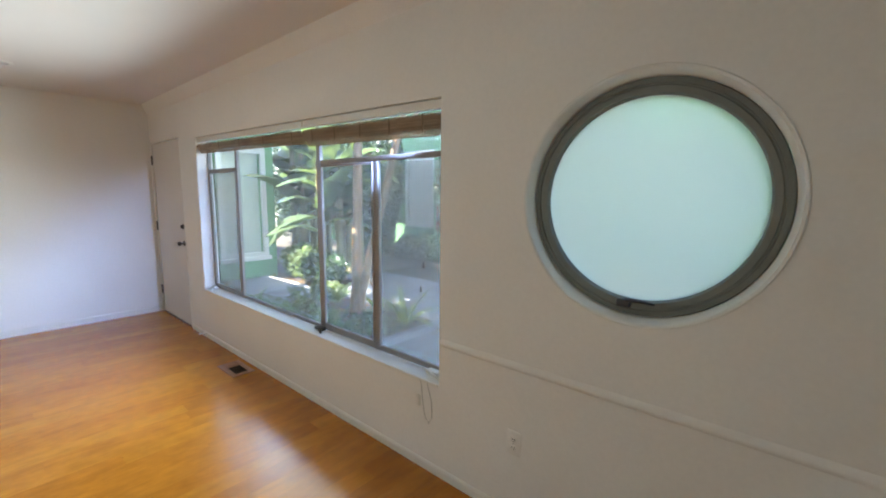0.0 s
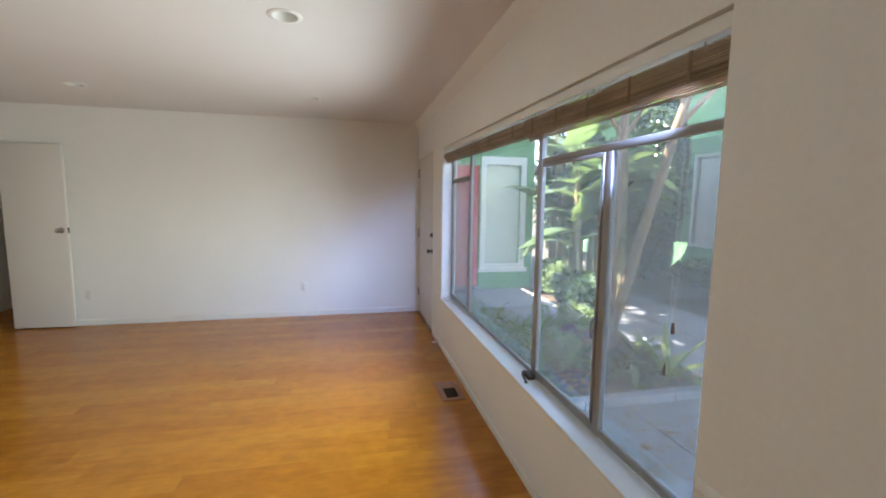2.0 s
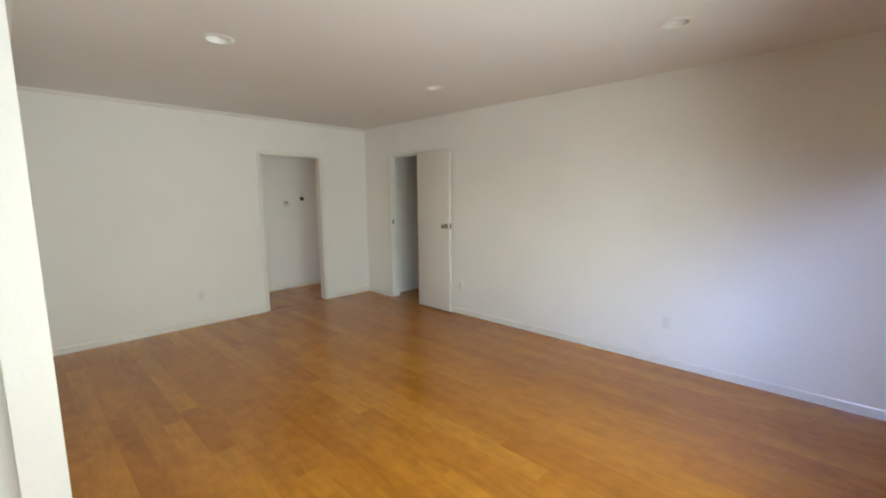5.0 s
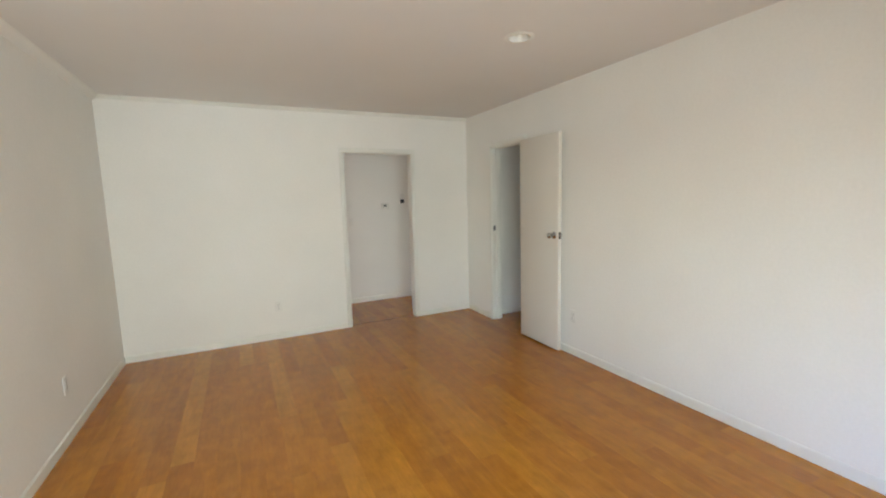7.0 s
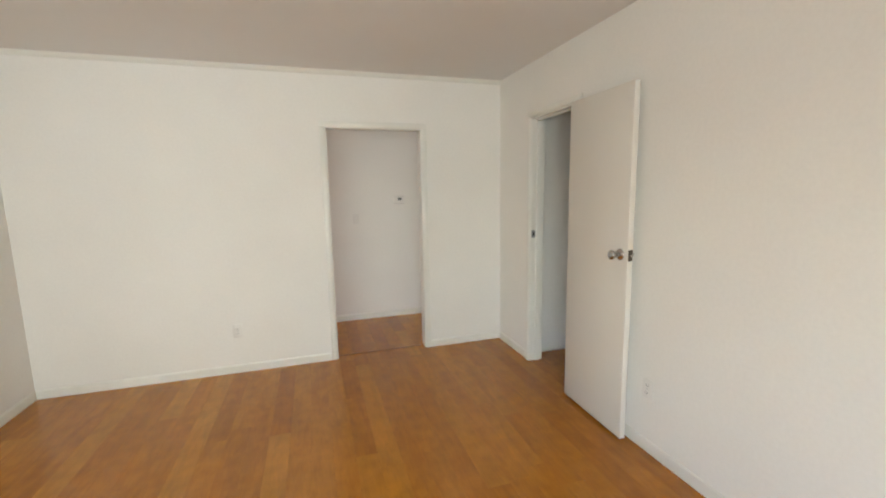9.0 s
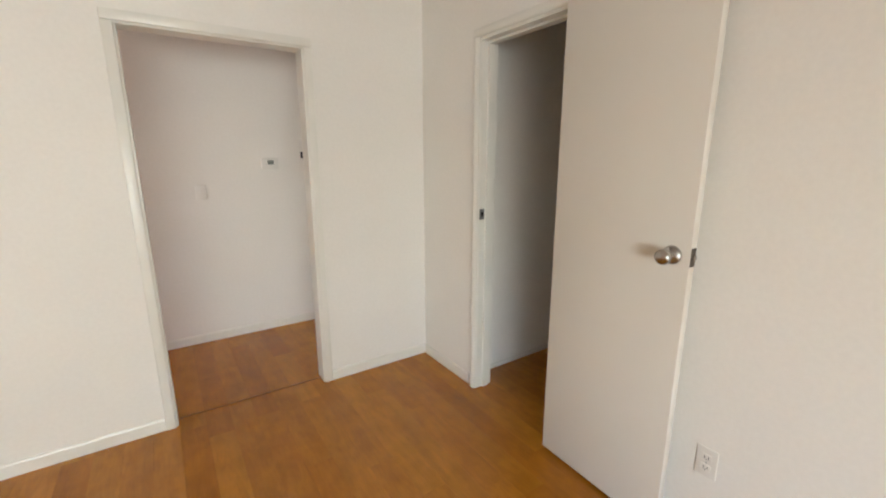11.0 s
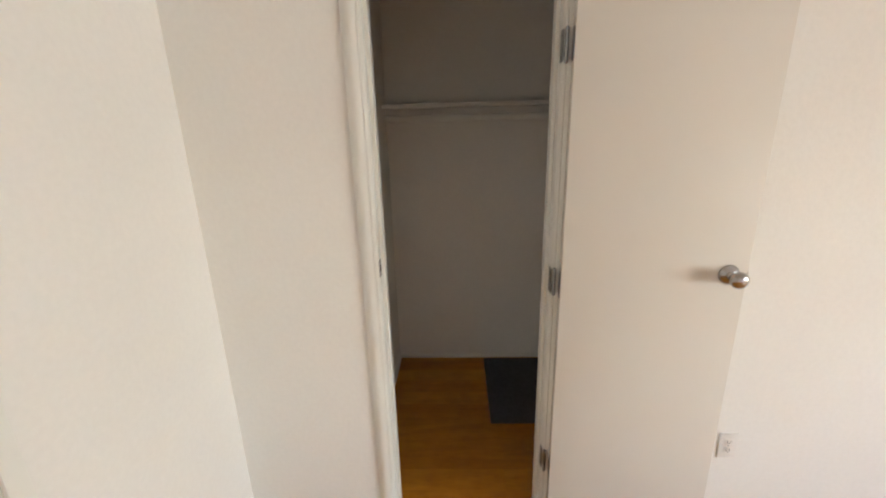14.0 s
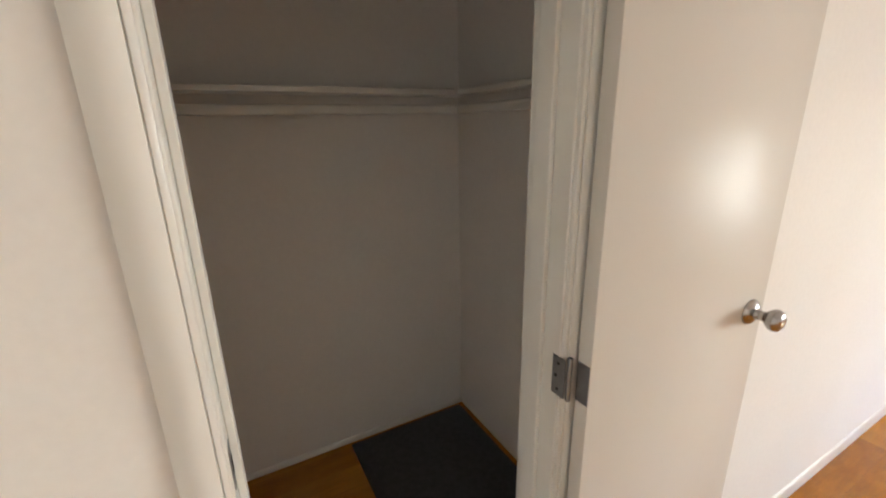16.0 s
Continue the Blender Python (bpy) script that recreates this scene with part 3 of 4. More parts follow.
def hinge(parent, x, y, z, h, leaf, axis_leaf):
    """A butt hinge with its pin; axis_leaf lists the two directions of the leaves."""
    pin = bmesh.new()
    tube(pin, [(x, y, z - h / 2), (x, y, z + h / 2)], 0.0055, 10)
    for k in (-1, 1):
        lathe(pin, [(0, h / 2), (0.0062, h / 2), (0.005, h / 2 + 0.005), (0, h / 2 + 0.007)] if k > 0 else [(0, -h / 2 - 0.007), (0.005, -h / 2 - 0.005), (0.0062, -h / 2), (0, -h / 2)], "z", (x, y, z), 10)
    for dx, dy in axis_leaf:
        if abs(dx) > abs(dy):
            box(pin, min(x, x + dx * leaf), max(x, x + dx * leaf), y - 0.0015, y + 0.0015, z - h / 2, z + h / 2, 0.0008, 1)
        else:
            box(pin, x - 0.0015, x + 0.0015, min(y, y + dy * leaf), max(y, y + dy * leaf), z - h / 2, z + h / 2, 0.0008, 1)
    return part("hinge", pin, STEEL, parent, "zinc butt hinge", True)


def knob_set(parent, x, y, z, axis, sign, reach=1.0):
    def lat(profile):
        return lathe(bmesh.new(), [(r, h * sign * reach) for r, h in profile], axis, (x, y, z), 32)
    k = part("door_knob", lat([(0, 0.022), (0.011, 0.022), (0.012, 0.034), (0.018, 0.040), (0.026, 0.050), (0.0275, 0.058), (0.025, 0.066), (0.016, 0.072), (0, 0.074)]), NICKEL, parent, "satin nickel round knob", True)
    part("rose", lat([(0, 0.0), (0.033, 0.0), (0.033, 0.003), (0.028, 0.010), (0.014, 0.016), (0.012, 0.024), (0, 0.024)]), NICKEL, k, "round satin nickel rose", True)
    return k


def front_door():
    x0, x1, z0, z1 = FDOOR
    d = thing("door_1", "closed white painted front door with dark hinges", "door", kind="structure")
    part("slab", boxes((x0 + 0.022, x1 - 0.022, NORTH + 0.008, NORTH + 0.052, 0.012, z1 - 0.024), bev=0.003), DOOR, d)
    fr = bmesh.new()
    box(fr, x0, x0 + 0.018, NORTH - 0.002, NORTH + OUT, 0.0, z1, 0.003)
    box(fr, x1 - 0.018, x1, NORTH - 0.002, NORTH + OUT, 0.0, z1, 0.003)
    box(fr, x0 + 0.018, x1 - 0.018, NORTH - 0.002, NORTH + OUT, z1 - 0.018, z1, 0.003)
    part("door_frame", fr, TRIM, d, "white painted frame")
    part("threshold", boxes((x0 + 0.018, x1 - 0.018, NORTH, NORTH + OUT, 0.0, 0.012), bev=0.003), BRONZE, d, "dark threshold")
    for z in (1.844, 1.07, 0.287):
        h = hinge(d, x0 + 0.02, NORTH - 0.004, z, 0.10, 0.032, [(1, 0), (-1, 0)])
        h.data.materials[0] = BRONZE
        h["label"] = "dark bronze hinge"
    k = bmesh.new()
    lathe(k, [(0, 0), (0.030, 0), (0.030, -0.006), (0.012, -0.012), (0.010, -0.03), (0, -0.03)], "y", (x1 - 0.085, NORTH + 0.008, 0.925), 24)
    lathe(k, [(0, -0.03), (0.012, -0.03), (0.024, -0.042), (0.026, -0.052), (0.02, -0.062), (0, -0.064)], "y", (x1 - 0.085, NORTH + 0.008, 0.925), 24)
    part("door_knob", k, BRONZE, d, "dark bronze knob", True)
    k = bmesh.new()
    lathe(k, [(0, 0), (0.028, 0), (0.026, -0.01), (0, -0.012)], "y", (x1 - 0.085, NORTH + 0.008, 1.105), 24)
    box(k, x1 - 0.089, x1 - 0.081, NORTH - 0.02, NORTH, 1.088, 1.122, 0.003)
    part("deadbolt", k, BRONZE, d, "dark bronze deadbolt turn", True)


front_door()


def hall_doorway():
    x0, x1, z0, z1 = HALL
    d = thing("doorway_1", "cased doorway to the hall with white trim and no door", "doorway", kind="structure")
    j = bmesh.new()
    box(j, x0 - 0.001, x0 + 0.014, SOUTH - 0.112, SOUTH + 0.004, 0.001, z1 - 0.014, 0.004)
    box(j, x1 - 0.014, x1 + 0.001, SOUTH - 0.112, SOUTH + 0.004, 0.001, z1 - 0.014, 0.004)
    box(j, x0 - 0.001, x1 + 0.001, SOUTH - 0.112, SOUTH + 0.004, z1 - 0.014, z1 + 0.001, 0.004)
    part("jamb", j, TRIM, d)
    w = 0.042
    for k, (a, b, c, e) in enumerate(((x0 - w, x0 + 0.004, 0.001, z1), (x1 - 0.004, x1 + w, 0.001, z1), (x0 - w, x1 + w, z1 - 0.004, z1 + w))):
        part("casing", boxes((a, b, SOUTH + 0.0045, SOUTH + 0.018, c, e if k == 2 else z1 - 0.0045), bev=0.006), TRIM, d, "", True)
    part("threshold", boxes((x0 + 0.015, x1 - 0.015, SOUTH - 0.075, SOUTH - 0.068, 0.0005, 0.0035), bev=0.001), SEAM, d, "thin wooden floor seam")


hall_doorway()


def closet_doorway():
    y0, y1, z0, z1 = CLOSET
    d = thing("doorway_2", "closet doorway with stepped white painted casing", "doorway", kind="structure")
    X = WEST
    th = 0.117
    j = bmesh.new()
    for a, b in ((y0 - 0.001, y0 + 0.016), (y1 - 0.016, y1 + 0.001)):
        box(j, X - th, X + 0.004, a, b, 0.001, z1 - 0.016, 0.003)
    box(j, X - th, X + 0.004, y0 - 0.001, y1 + 0.001, z1 - 0.016, z1 + 0.001, 0.003)
    part("jamb", j, TRIM, d)
    s = bmesh.new()
    box(s, X - 0.085, X - 0.042, y0 + 0.0162, y0 + 0.028, 0.001, z1 - 0.03, 0.002)
    box(s, X - 0.085, X - 0.042, y1 - 0.028, y1 - 0.0162, 0.001, z1 - 0.03, 0.002)
    box(s, X - 0.085, X - 0.042, y0 + 0.0162, y1 - 0.0162, z1 - 0.028, z1 - 0.0162, 0.002)
    part("door_stop", s, TRIM, d, "thin stop strip")
    # casing: a small bead at the opening, then a broad round that falls to the wall
    prof = [(0.0, 0.0045), (0.0, 0.013), (0.003, 0.0155), (0.007, 0.0155), (0.009, 0.0125)]
    prof += [(0.010 + 0.048 * k / 10, 0.0055 + 0.0165 * math.sin(math.pi * (0.22 + 0.78 * k / 10)) ** 0.8 if k < 10 else 0.0055) for k in range(11)] + [(0.058, 0.0045)]
    for edge, out in ((y0 + 0.012, -1), (y1 - 0.012, 1)):
        c = bmesh.new()
        rows = [[c.verts.new((X + h, edge + out * u, z)) for u, h in prof] for z in (0.001, z1 - 0.0025)]
        for i in range(len(prof)):
            j = (i + 1) % len(prof)
            c.faces.new((rows[0][i], rows[0][j], rows[1][j], rows[1][i]))
        c.faces.new(rows[0]), c.faces.new(list(reversed(rows[1])))
        part("casing", c, TRIM, d, "", True)
    c = boxes((X + 0.0045, X + 0.014, y0 - 0.042, y1 + 0.042, z1 - 0.002, z1 + 0.045), bev=0.004)
    box(c, X + 0.0145, X + 0.020, y0 - 0.032, y1 + 0.032, z1 + 0.002, z1 + 0.034, 0.003)
    part("casing", c, TRIM, d, "", True)
    st = boxes((X - 0.036, X - 0.001, y0 + 0.0155, y0 + 0.0175, 1.083, 1.145), bev=0.0006)
    lip = part("strike_plate", st, STEEL, d, "steel strike plate")
    part("latch_hole", boxes((X - 0.028, X - 0.013, y0 + 0.0176, y0 + 0.0182, 1.102, 1.126)), HOLE, lip, "black patch painted as the shade in the latch hole")
    for z in (1.816, 1.071, 0.313):
        hg = hinge(d, X + 0.026, y1 - 0.008, z, 0.089, 0.034, [])
        part("leaf", boxes((X - 0.012, X + 0.023, y1 - 0.0185, y1 - 0.0162, z - 0.0445, z + 0.0445), bev=0.0006), STEEL, hg, "zinc leaf on the jamb")
        part("screw", boxes(*[(X + 0.002 + q, X + 0.008 + q, y1 - 0.0192, y1 - 0.0184, z + e - 0.003, z + e + 0.003) for q, e in ((0, 0.03), (-0.006, 0.0), (0, -0.03))]), HOLE, hg, "dark screw heads")


closet_doorway()


def closet_door():
    # opened flat against the wall; local x runs from the hinge to the free edge, local y out of the wall
    d = thing("door_2", "flush cream painted closet door standing wide open against the wall", "door", pose(WEST + 0.030, -2.241, 0, 0, 0, 88.4), kind="structure")
    part("slab", boxes((0.004, 0.598, -0.037, -0.002, 0.016, 2.048), bev=0.002), DOOR, d, "", True)
    knob_set(d, 0.538, -0.037, 1.112, "y", -1)
    knob_set(d, 0.538, -0.002, 1.112, "y", 1, 0.52)
    part("latch_plate", boxes((0.5975, 0.5995, -0.034, -0.005, 1.080, 1.144), bev=0.0005), BRONZE, d, "dark metal latch plate")
    part("latch_bolt", boxes((0.599, 0.608, -0.025, -0.013, 1.104, 1.120), bev=0.002), NICKEL, d, "sprung latch bolt")
    for z in (1.816, 1.071, 0.313):
        part("hinge_leaf", boxes((0.0025, 0.0045, -0.036, -0.004, z - 0.0445, z + 0.0445), bev=0.0005), STEEL, d, "zinc hinge leaf")


closet_door()


# ---------- fittings ----------
def recessed_light(x, y):
    t = thing("recessed_light", "round white recessed ceiling light, switched off", "ceiling light", pose(x, y, CEILING), "recessed ceiling lights")
    part("trim_ring", lathe(bmesh.new(), [(0.066, -0.001), (0.070, -0.006), (0.088, -0.006), (0.094, -0.002), (0.094, 0.0), (0.066, 0.0)], "z", (0, 0, 0), 40, True), PLASTIC, t, "", True)
    part("baffle", lathe(bmesh.new(), [(0.068, -0.002), (0.055, 0.06), (0.054, 0.06), (0.071, 0.0)], "z", (0, 0, 0), 40, True), PLASTIC, t, "white cone", True)
    part("lens", lathe(bmesh.new(), [(0, 0.045), (0.03, 0.047), (0.058, 0.055), (0.058, 0.062), (0, 0.062)], "z", (0, 0, 0), 40), PLASTIC, t, "frosted lamp face", True)


for lx, ly in LIGHTS:
    recessed_light(lx, ly)


def outlet(m, label="white duplex wall outlet on the wall"):
    """Local x across, local z up, local -y out of the wall."""
    t = thing("wall_outlet", label, "outlet", m, "wall outlets")
    part("plate", boxes((-0.035, 0.035, -0.005, 0.001, -0.057, 0.057), bev=0.003), PLASTIC, t, "", True)
    for z in (-0.02, 0.02):
        s = part("socket", boxes((-0.016, 0.016, -0.007, -0.004, z - 0.013, z + 0.013), bev=0.002), PLASTIC, t, "", True)
        part("slots", boxes((-0.0075, -0.0055, -0.0076, -0.0068, z - 0.004, z + 0.006), (0.0055, 0.0075, -0.0076, -0.0068, z - 0.004, z + 0.006), (-0.002, 0.002, -0.0076, -0.0068, z - 0.009, z - 0.006)), HOLE, s, "black strips painted as the shade in the slots")
    part("screw", lathe(bmesh.new(), [(0, -0.0075), (0.003, -0.0065), (0.003, -0.004), (0, -0.004)], "y", (0, 0, 0), 8), STEEL, t)
    return t


outlet(pose(WEST + 0.001, 0.84, 0.388, 0, 0, 90))
outlet(pose(WEST + 0.001, -1.535, 0.368, 0, 0, 90), "white duplex wall outlet beside the open closet door")
outlet(pose(-3.067, SOUTH + 0.001, 0.362, 0, 0, 180))
outlet(pose(PART_X - 0.001, -2.06, 0.360, 0, 0, -90))
outlet(pose(-0.376, NORTH - 0.001, 0.379), "painted-over wall outlet under the round window").children[0].data.materials[0] = WALL

th = thing("thermostat", "white wall thermostat with a grey display", "thermostat", pose(-4.69, HALL_BACK + 0.001, 1.388, 0, 0, 180))
part("body", boxes((-0.062, 0.062, -0.026, 0.0, -0.044, 0.044), bev=0.005), PLASTIC, th, "", True)
part("display", boxes((-0.018, 0.028, -0.028, -0.025, -0.006, 0.026), bev=0.001), SCREENGREY, th, "grey display")
part("button", boxes((-0.045, -0.03, -0.028, -0.025, -0.012, 0.0), bev=0.001), PLASTIC, th)
al = thing("alarm_keypad", "small black wall sensor under a beige plate", "sensor", pose(-4.965, HALL_BACK + 0.001, 1.47, 0, 0, 180))
part("plate", boxes((-0.03, 0.03, -0.008, 0.0, -0.045, 0.10), bev=0.003), PLASTIC, al, "off-white backplate", True)
part("sensor", boxes((-0.028, 0.028, -0.03, -0.008, -0.042, 0.012), bev=0.004), BLACK, al, "blue-black sensor block", True)
sw = thing("light_switch", "white toggle light switch on the hall wall", "light switch", pose(-4.186, HALL_BACK + 0.001, 1.183, 0, 0, 180))
part("plate", boxes((-0.035, 0.035, -0.005, 0.0, -0.057, 0.057), bev=0.003), PLASTIC, sw, "", True)
part("toggle", boxes((-0.005, 0.005, -0.018, -0.004, -0.004, 0.014), bev=0.002), PLASTIC, sw, "", True)


def floor_register():
    x0, x1, y0, y1 = -3.155, -2.835, 2.085, 2.262
    t = thing("floor_register", "brown wooden floor vent with dark louvres", "floor vent", pose((x0 + x1) / 2, (y0 + y1) / 2, 0.0))
    w, h = (x1 - x0) / 2, (y1 - y0) / 2
    fr = bmesh.new()
    for a, b, c, d in ((-w, w, -h, -h + 0.04), (-w, w, h - 0.04, h), (-w, -w + 0.115, -h + 0.04, h - 0.04), (w - 0.04, w, -h + 0.04, h - 0.04)):
        box(fr, a, b, c, d, 0.0005, 0.007, 0.0018)
    part("frame", fr, VENTWOOD, t, "brown wooden frame")
    # no duct is cut: a black sheet gives the shade between the louvres
    part("duct", boxes((-w + 0.115, w - 0.04, -h + 0.04, h - 0.04, 0.0004, 0.0012)), HOLE, t, "black sheet painted as the shade in the duct")
    for i in range(11):
        x = -w + 0.121 + i * (2 * w - 0.167) / 10
        part("louvre", boxes((x - 0.002, x + 0.002, -h + 0.04, h - 0.04, 0.0014, 0.0055)), BRONZE, t)


floor_register()

ds = thing("door_bumper", "small white spring doorstop on the baseboard", "doorstop", pose(-4.02, NORTH - 0.010, 0.045))
bm = bmesh.new()
tube(bm, [(0.0, -0.001 - 0.006 * i, 0.0) for i in range(10)], [0.007 if i % 2 else 0.0055 for i in range(10)], 10)
part("spring", bm, PLASTIC, ds, "", True)
part("cap", lathe(bmesh.new(), [(0, -0.070), (0.007, -0.068), (0.008, -0.055), (0, -0.055)], "y", (0, 0, 0), 12), PLASTIC, ds, "white rubber cap", True)


# ---------- woven shades ----------
def woven_shade(x0, x1, bottom, seed):
    rnd = random.Random(seed)
    t = thing("woven_shade", "brown bamboo roman shade pulled up under a pale headrail", "window shade", pose(0, 2.338, 0), "woven shades")
    part("headrail", boxes((x0, x1, -0.012, 0.028, 1.889, 1.930), bev=0.002), TRIM, t, "pale wooden headrail")
    n = 5
    top = 1.872
    for f in range(n):
        # each fold is a bent mat of thin canes
        z1 = top - f * 0.006
        z0 = bottom + (n - 1 - f) * 0.012
        y = -0.008 + 0.009 * f
        bm = bmesh.new()
        k = int((z1 - z0) / 0.0062)
        for i in range(k):
            z = z0 + (i + 0.5) * (z1 - z0) / k
            r = 0.0029 * rnd.uniform(0.75, 1.1)
            bulge = 0.006 * math.sin(math.pi * (i + 0.5) / k)
            sag = [rnd.uniform(-0.0012, 0.0012) for _ in range(5)]
            tube(bm, [(x0 + 0.004 + (x1 - x0 - 0.008) * q / 4, y - bulge + sag[q] * 0.6, z + sag[q]) for q in range(5)], r, 5)
        part("cane_fold", bm, BAMBOO, t, "", True)
    for i in range(5):
        x = x0 + 0.12 + i * (x1 - x0 - 0.24) / 4
        part("ladder_tape", boxes((x - 0.005, x + 0.005, -0.0185, -0.0165, bottom + 0.02, 1.872)), TAPE, t, "brown woven tape")
    for i in range(3):
        x = x0 + 0.1 + i * (x1 - x0 - 0.2) / 2
        part("hanger", boxes((x - 0.003, x + 0.003, 0.006, 0.010, 1.868, 1.89)), CORD, t)
    for ob in t.children:
        for v in ob.data.vertices:
            v.co.z += 0.02 * (-0.83 - v.co.x)
    return t


woven_shade(-3.988, -2.085, 1.785, 1)
woven_shade(-2.070, -0.834, 1.765, 2)

cd = thing("shade_cord", "thin pull cords with small dark wooden tassels", "cord")
for x, z in ((-0.945, 1.115), (-0.965, 0.985)):
    bm = bmesh.new()
    tube(bm, [(x + 0.02, 2.322, 1.80), (x + 0.01, 2.321, 1.5), (x, 2.321, z + 0.02)], 0.0005, 6)
    part("cord", bm, CORD, cd, "", True)
    part("tassel", lathe(bmesh.new(), [(0, 0.022), (0.003, 0.020), (0.0045, 0.012), (0.0065, -0.008), (0.006, -0.012), (0, -0.012)], "z", (x, 2.321, z), 12), TASSEL, cd, "dark wooden tassel", True)
lp = thing("cord_loop", "white cord loop and cleat below the window", "cord")
bm = bmesh.new()
tube(bm, [(-0.90, NORTH - 0.014, 0.50), (-0.872, NORTH - 0.008, 0.40), (-0.872, NORTH - 0.006, 0.31), (-0.895, NORTH - 0.006, 0.272), (-0.92, NORTH - 0.006, 0.30), (-0.935, NORTH - 0.006, 0.36), (-0.945, NORTH - 0.014, 0.50)], 0.0014, 6)
part("cord", bm, CORD, lp, "", True)
part("cleat", boxes((-0.985, -0.957, NORTH - 0.016, NORTH, 0.352, 0.412), bev=0.005), PLASTIC, lp, "pale cleat", True)

# ---------- closet ----------
sh = thing("closet_shelf", "narrow white corner shelf with a rail under it", "shelf", pose(0, 0, 0))
SD = 0.145
part("shelf_board", boxes((CL_BACK, CL_BACK + SD, CL_S, CL_N, 1.698, 1.720), bev=0.003), TRIM, sh)
part("shelf_board", boxes((CL_BACK + SD + 0.0005, WEST - 0.125, CL_N - 0.09, CL_N, 1.698, 1.720), bev=0.003), TRIM, sh)
part("rail", boxes((CL_BACK + 0.095, CL_BACK + 0.125, CL_S, CL_N, 1.620, 1.658), bev=0.011), TRIM, sh, "white rounded rail", True)
part("rail", boxes((CL_BACK + 0.1255, WEST - 0.125, CL_N - 0.085, CL_N - 0.055, 1.620, 1.658), bev=0.011), TRIM, sh, "white rounded rail", True)

rug = thing("floor_mat", "charcoal carpet mat in the back corner of the closet", "mat", pose(CL_BACK + 0.028, CL_N - 0.028, 0.0))
bm = bmesh.new()
box(bm, 0, 0.672, -0.645, 0, 0.0006, 0.009, 0.003)
part("carpet", bm, MAT_GREY, rug)

# ---------- courtyard ----------
bm = bmesh.new()
# one sheet of ground, which dips under the house and reaches the horizon
gx = [-900, -300, -100, -40] + [-22 + i * 0.8 for i in range(46)] + [40, 100, 300, 900]
gy = [-900, -300, -100, -40, -10] + [2.3 + i * 0.5 for i in range(30)] + [40, 100, 300, 900]
vs = [[bm.verts.new((x, y, GROUND - 0.03 + (0.02 * noise.noise((x * 1.3, y * 1.3, 0)) if abs(x) < 20 and 2 < y < 17 else 0))) for y in gy] for x in gx]
for i in range(len(gx) - 1):
    for j in range(len(gy) - 1):
        bm.faces.new((vs[i][j], vs[i + 1][j], vs[i + 1][j + 1], vs[i][j + 1]))
tagged(part("ground", bm, SOIL), "brown mulch garden soil with fallen leaves", "ground", kind="structure")


def paving(name, slabs, label):
    t = thing(name, label, "pavement", kind="structure")
    for a in slabs:
        part("paving_slab", boxes((a[0] + 0.004, a[1] - 0.004, a[2] + 0.004, a[3] - 0.004, GROUND - 0.12, GROUND + random.uniform(-0.003, 0.003)), bev=0.006), CONCRETE, t)


paving("pavement_patio", [(-8.0 + 1.2 * i, -6.8 + 1.2 * i, 2.47 + 1.24 * j, 3.71 + 1.24 * j) for i in range(2) for j in range(2)], "grey concrete entrance patio")
paving("pavement_path", [(-3.0, -1.5, 2.47 + 1.3 * j, 3.77 + 1.3 * j) for j in range(3)], "pale concrete garden path past the window")
paving("pavement_cross", [(-5.9 + 1.5 * i, -4.4 + 1.5 * i, 4.95 + 0.97 * j, 5.92 + 0.97 * j) for i in range(4) for j in range(2)] + [(-7.0, -5.9, 5.92, 6.89)], "grey concrete path across the courtyard")


kb = thing("kerb", "low pale concrete kerb between bed and path", "kerb", kind="structure")
for j in range(4):
    part("kerb_stone", boxes((-3.12, -3.004, 2.48 + 0.9 * j, 3.372 + 0.9 * j, GROUND - 0.1, GROUND + 0.07), bev=0.012), CONCRETE, kb)


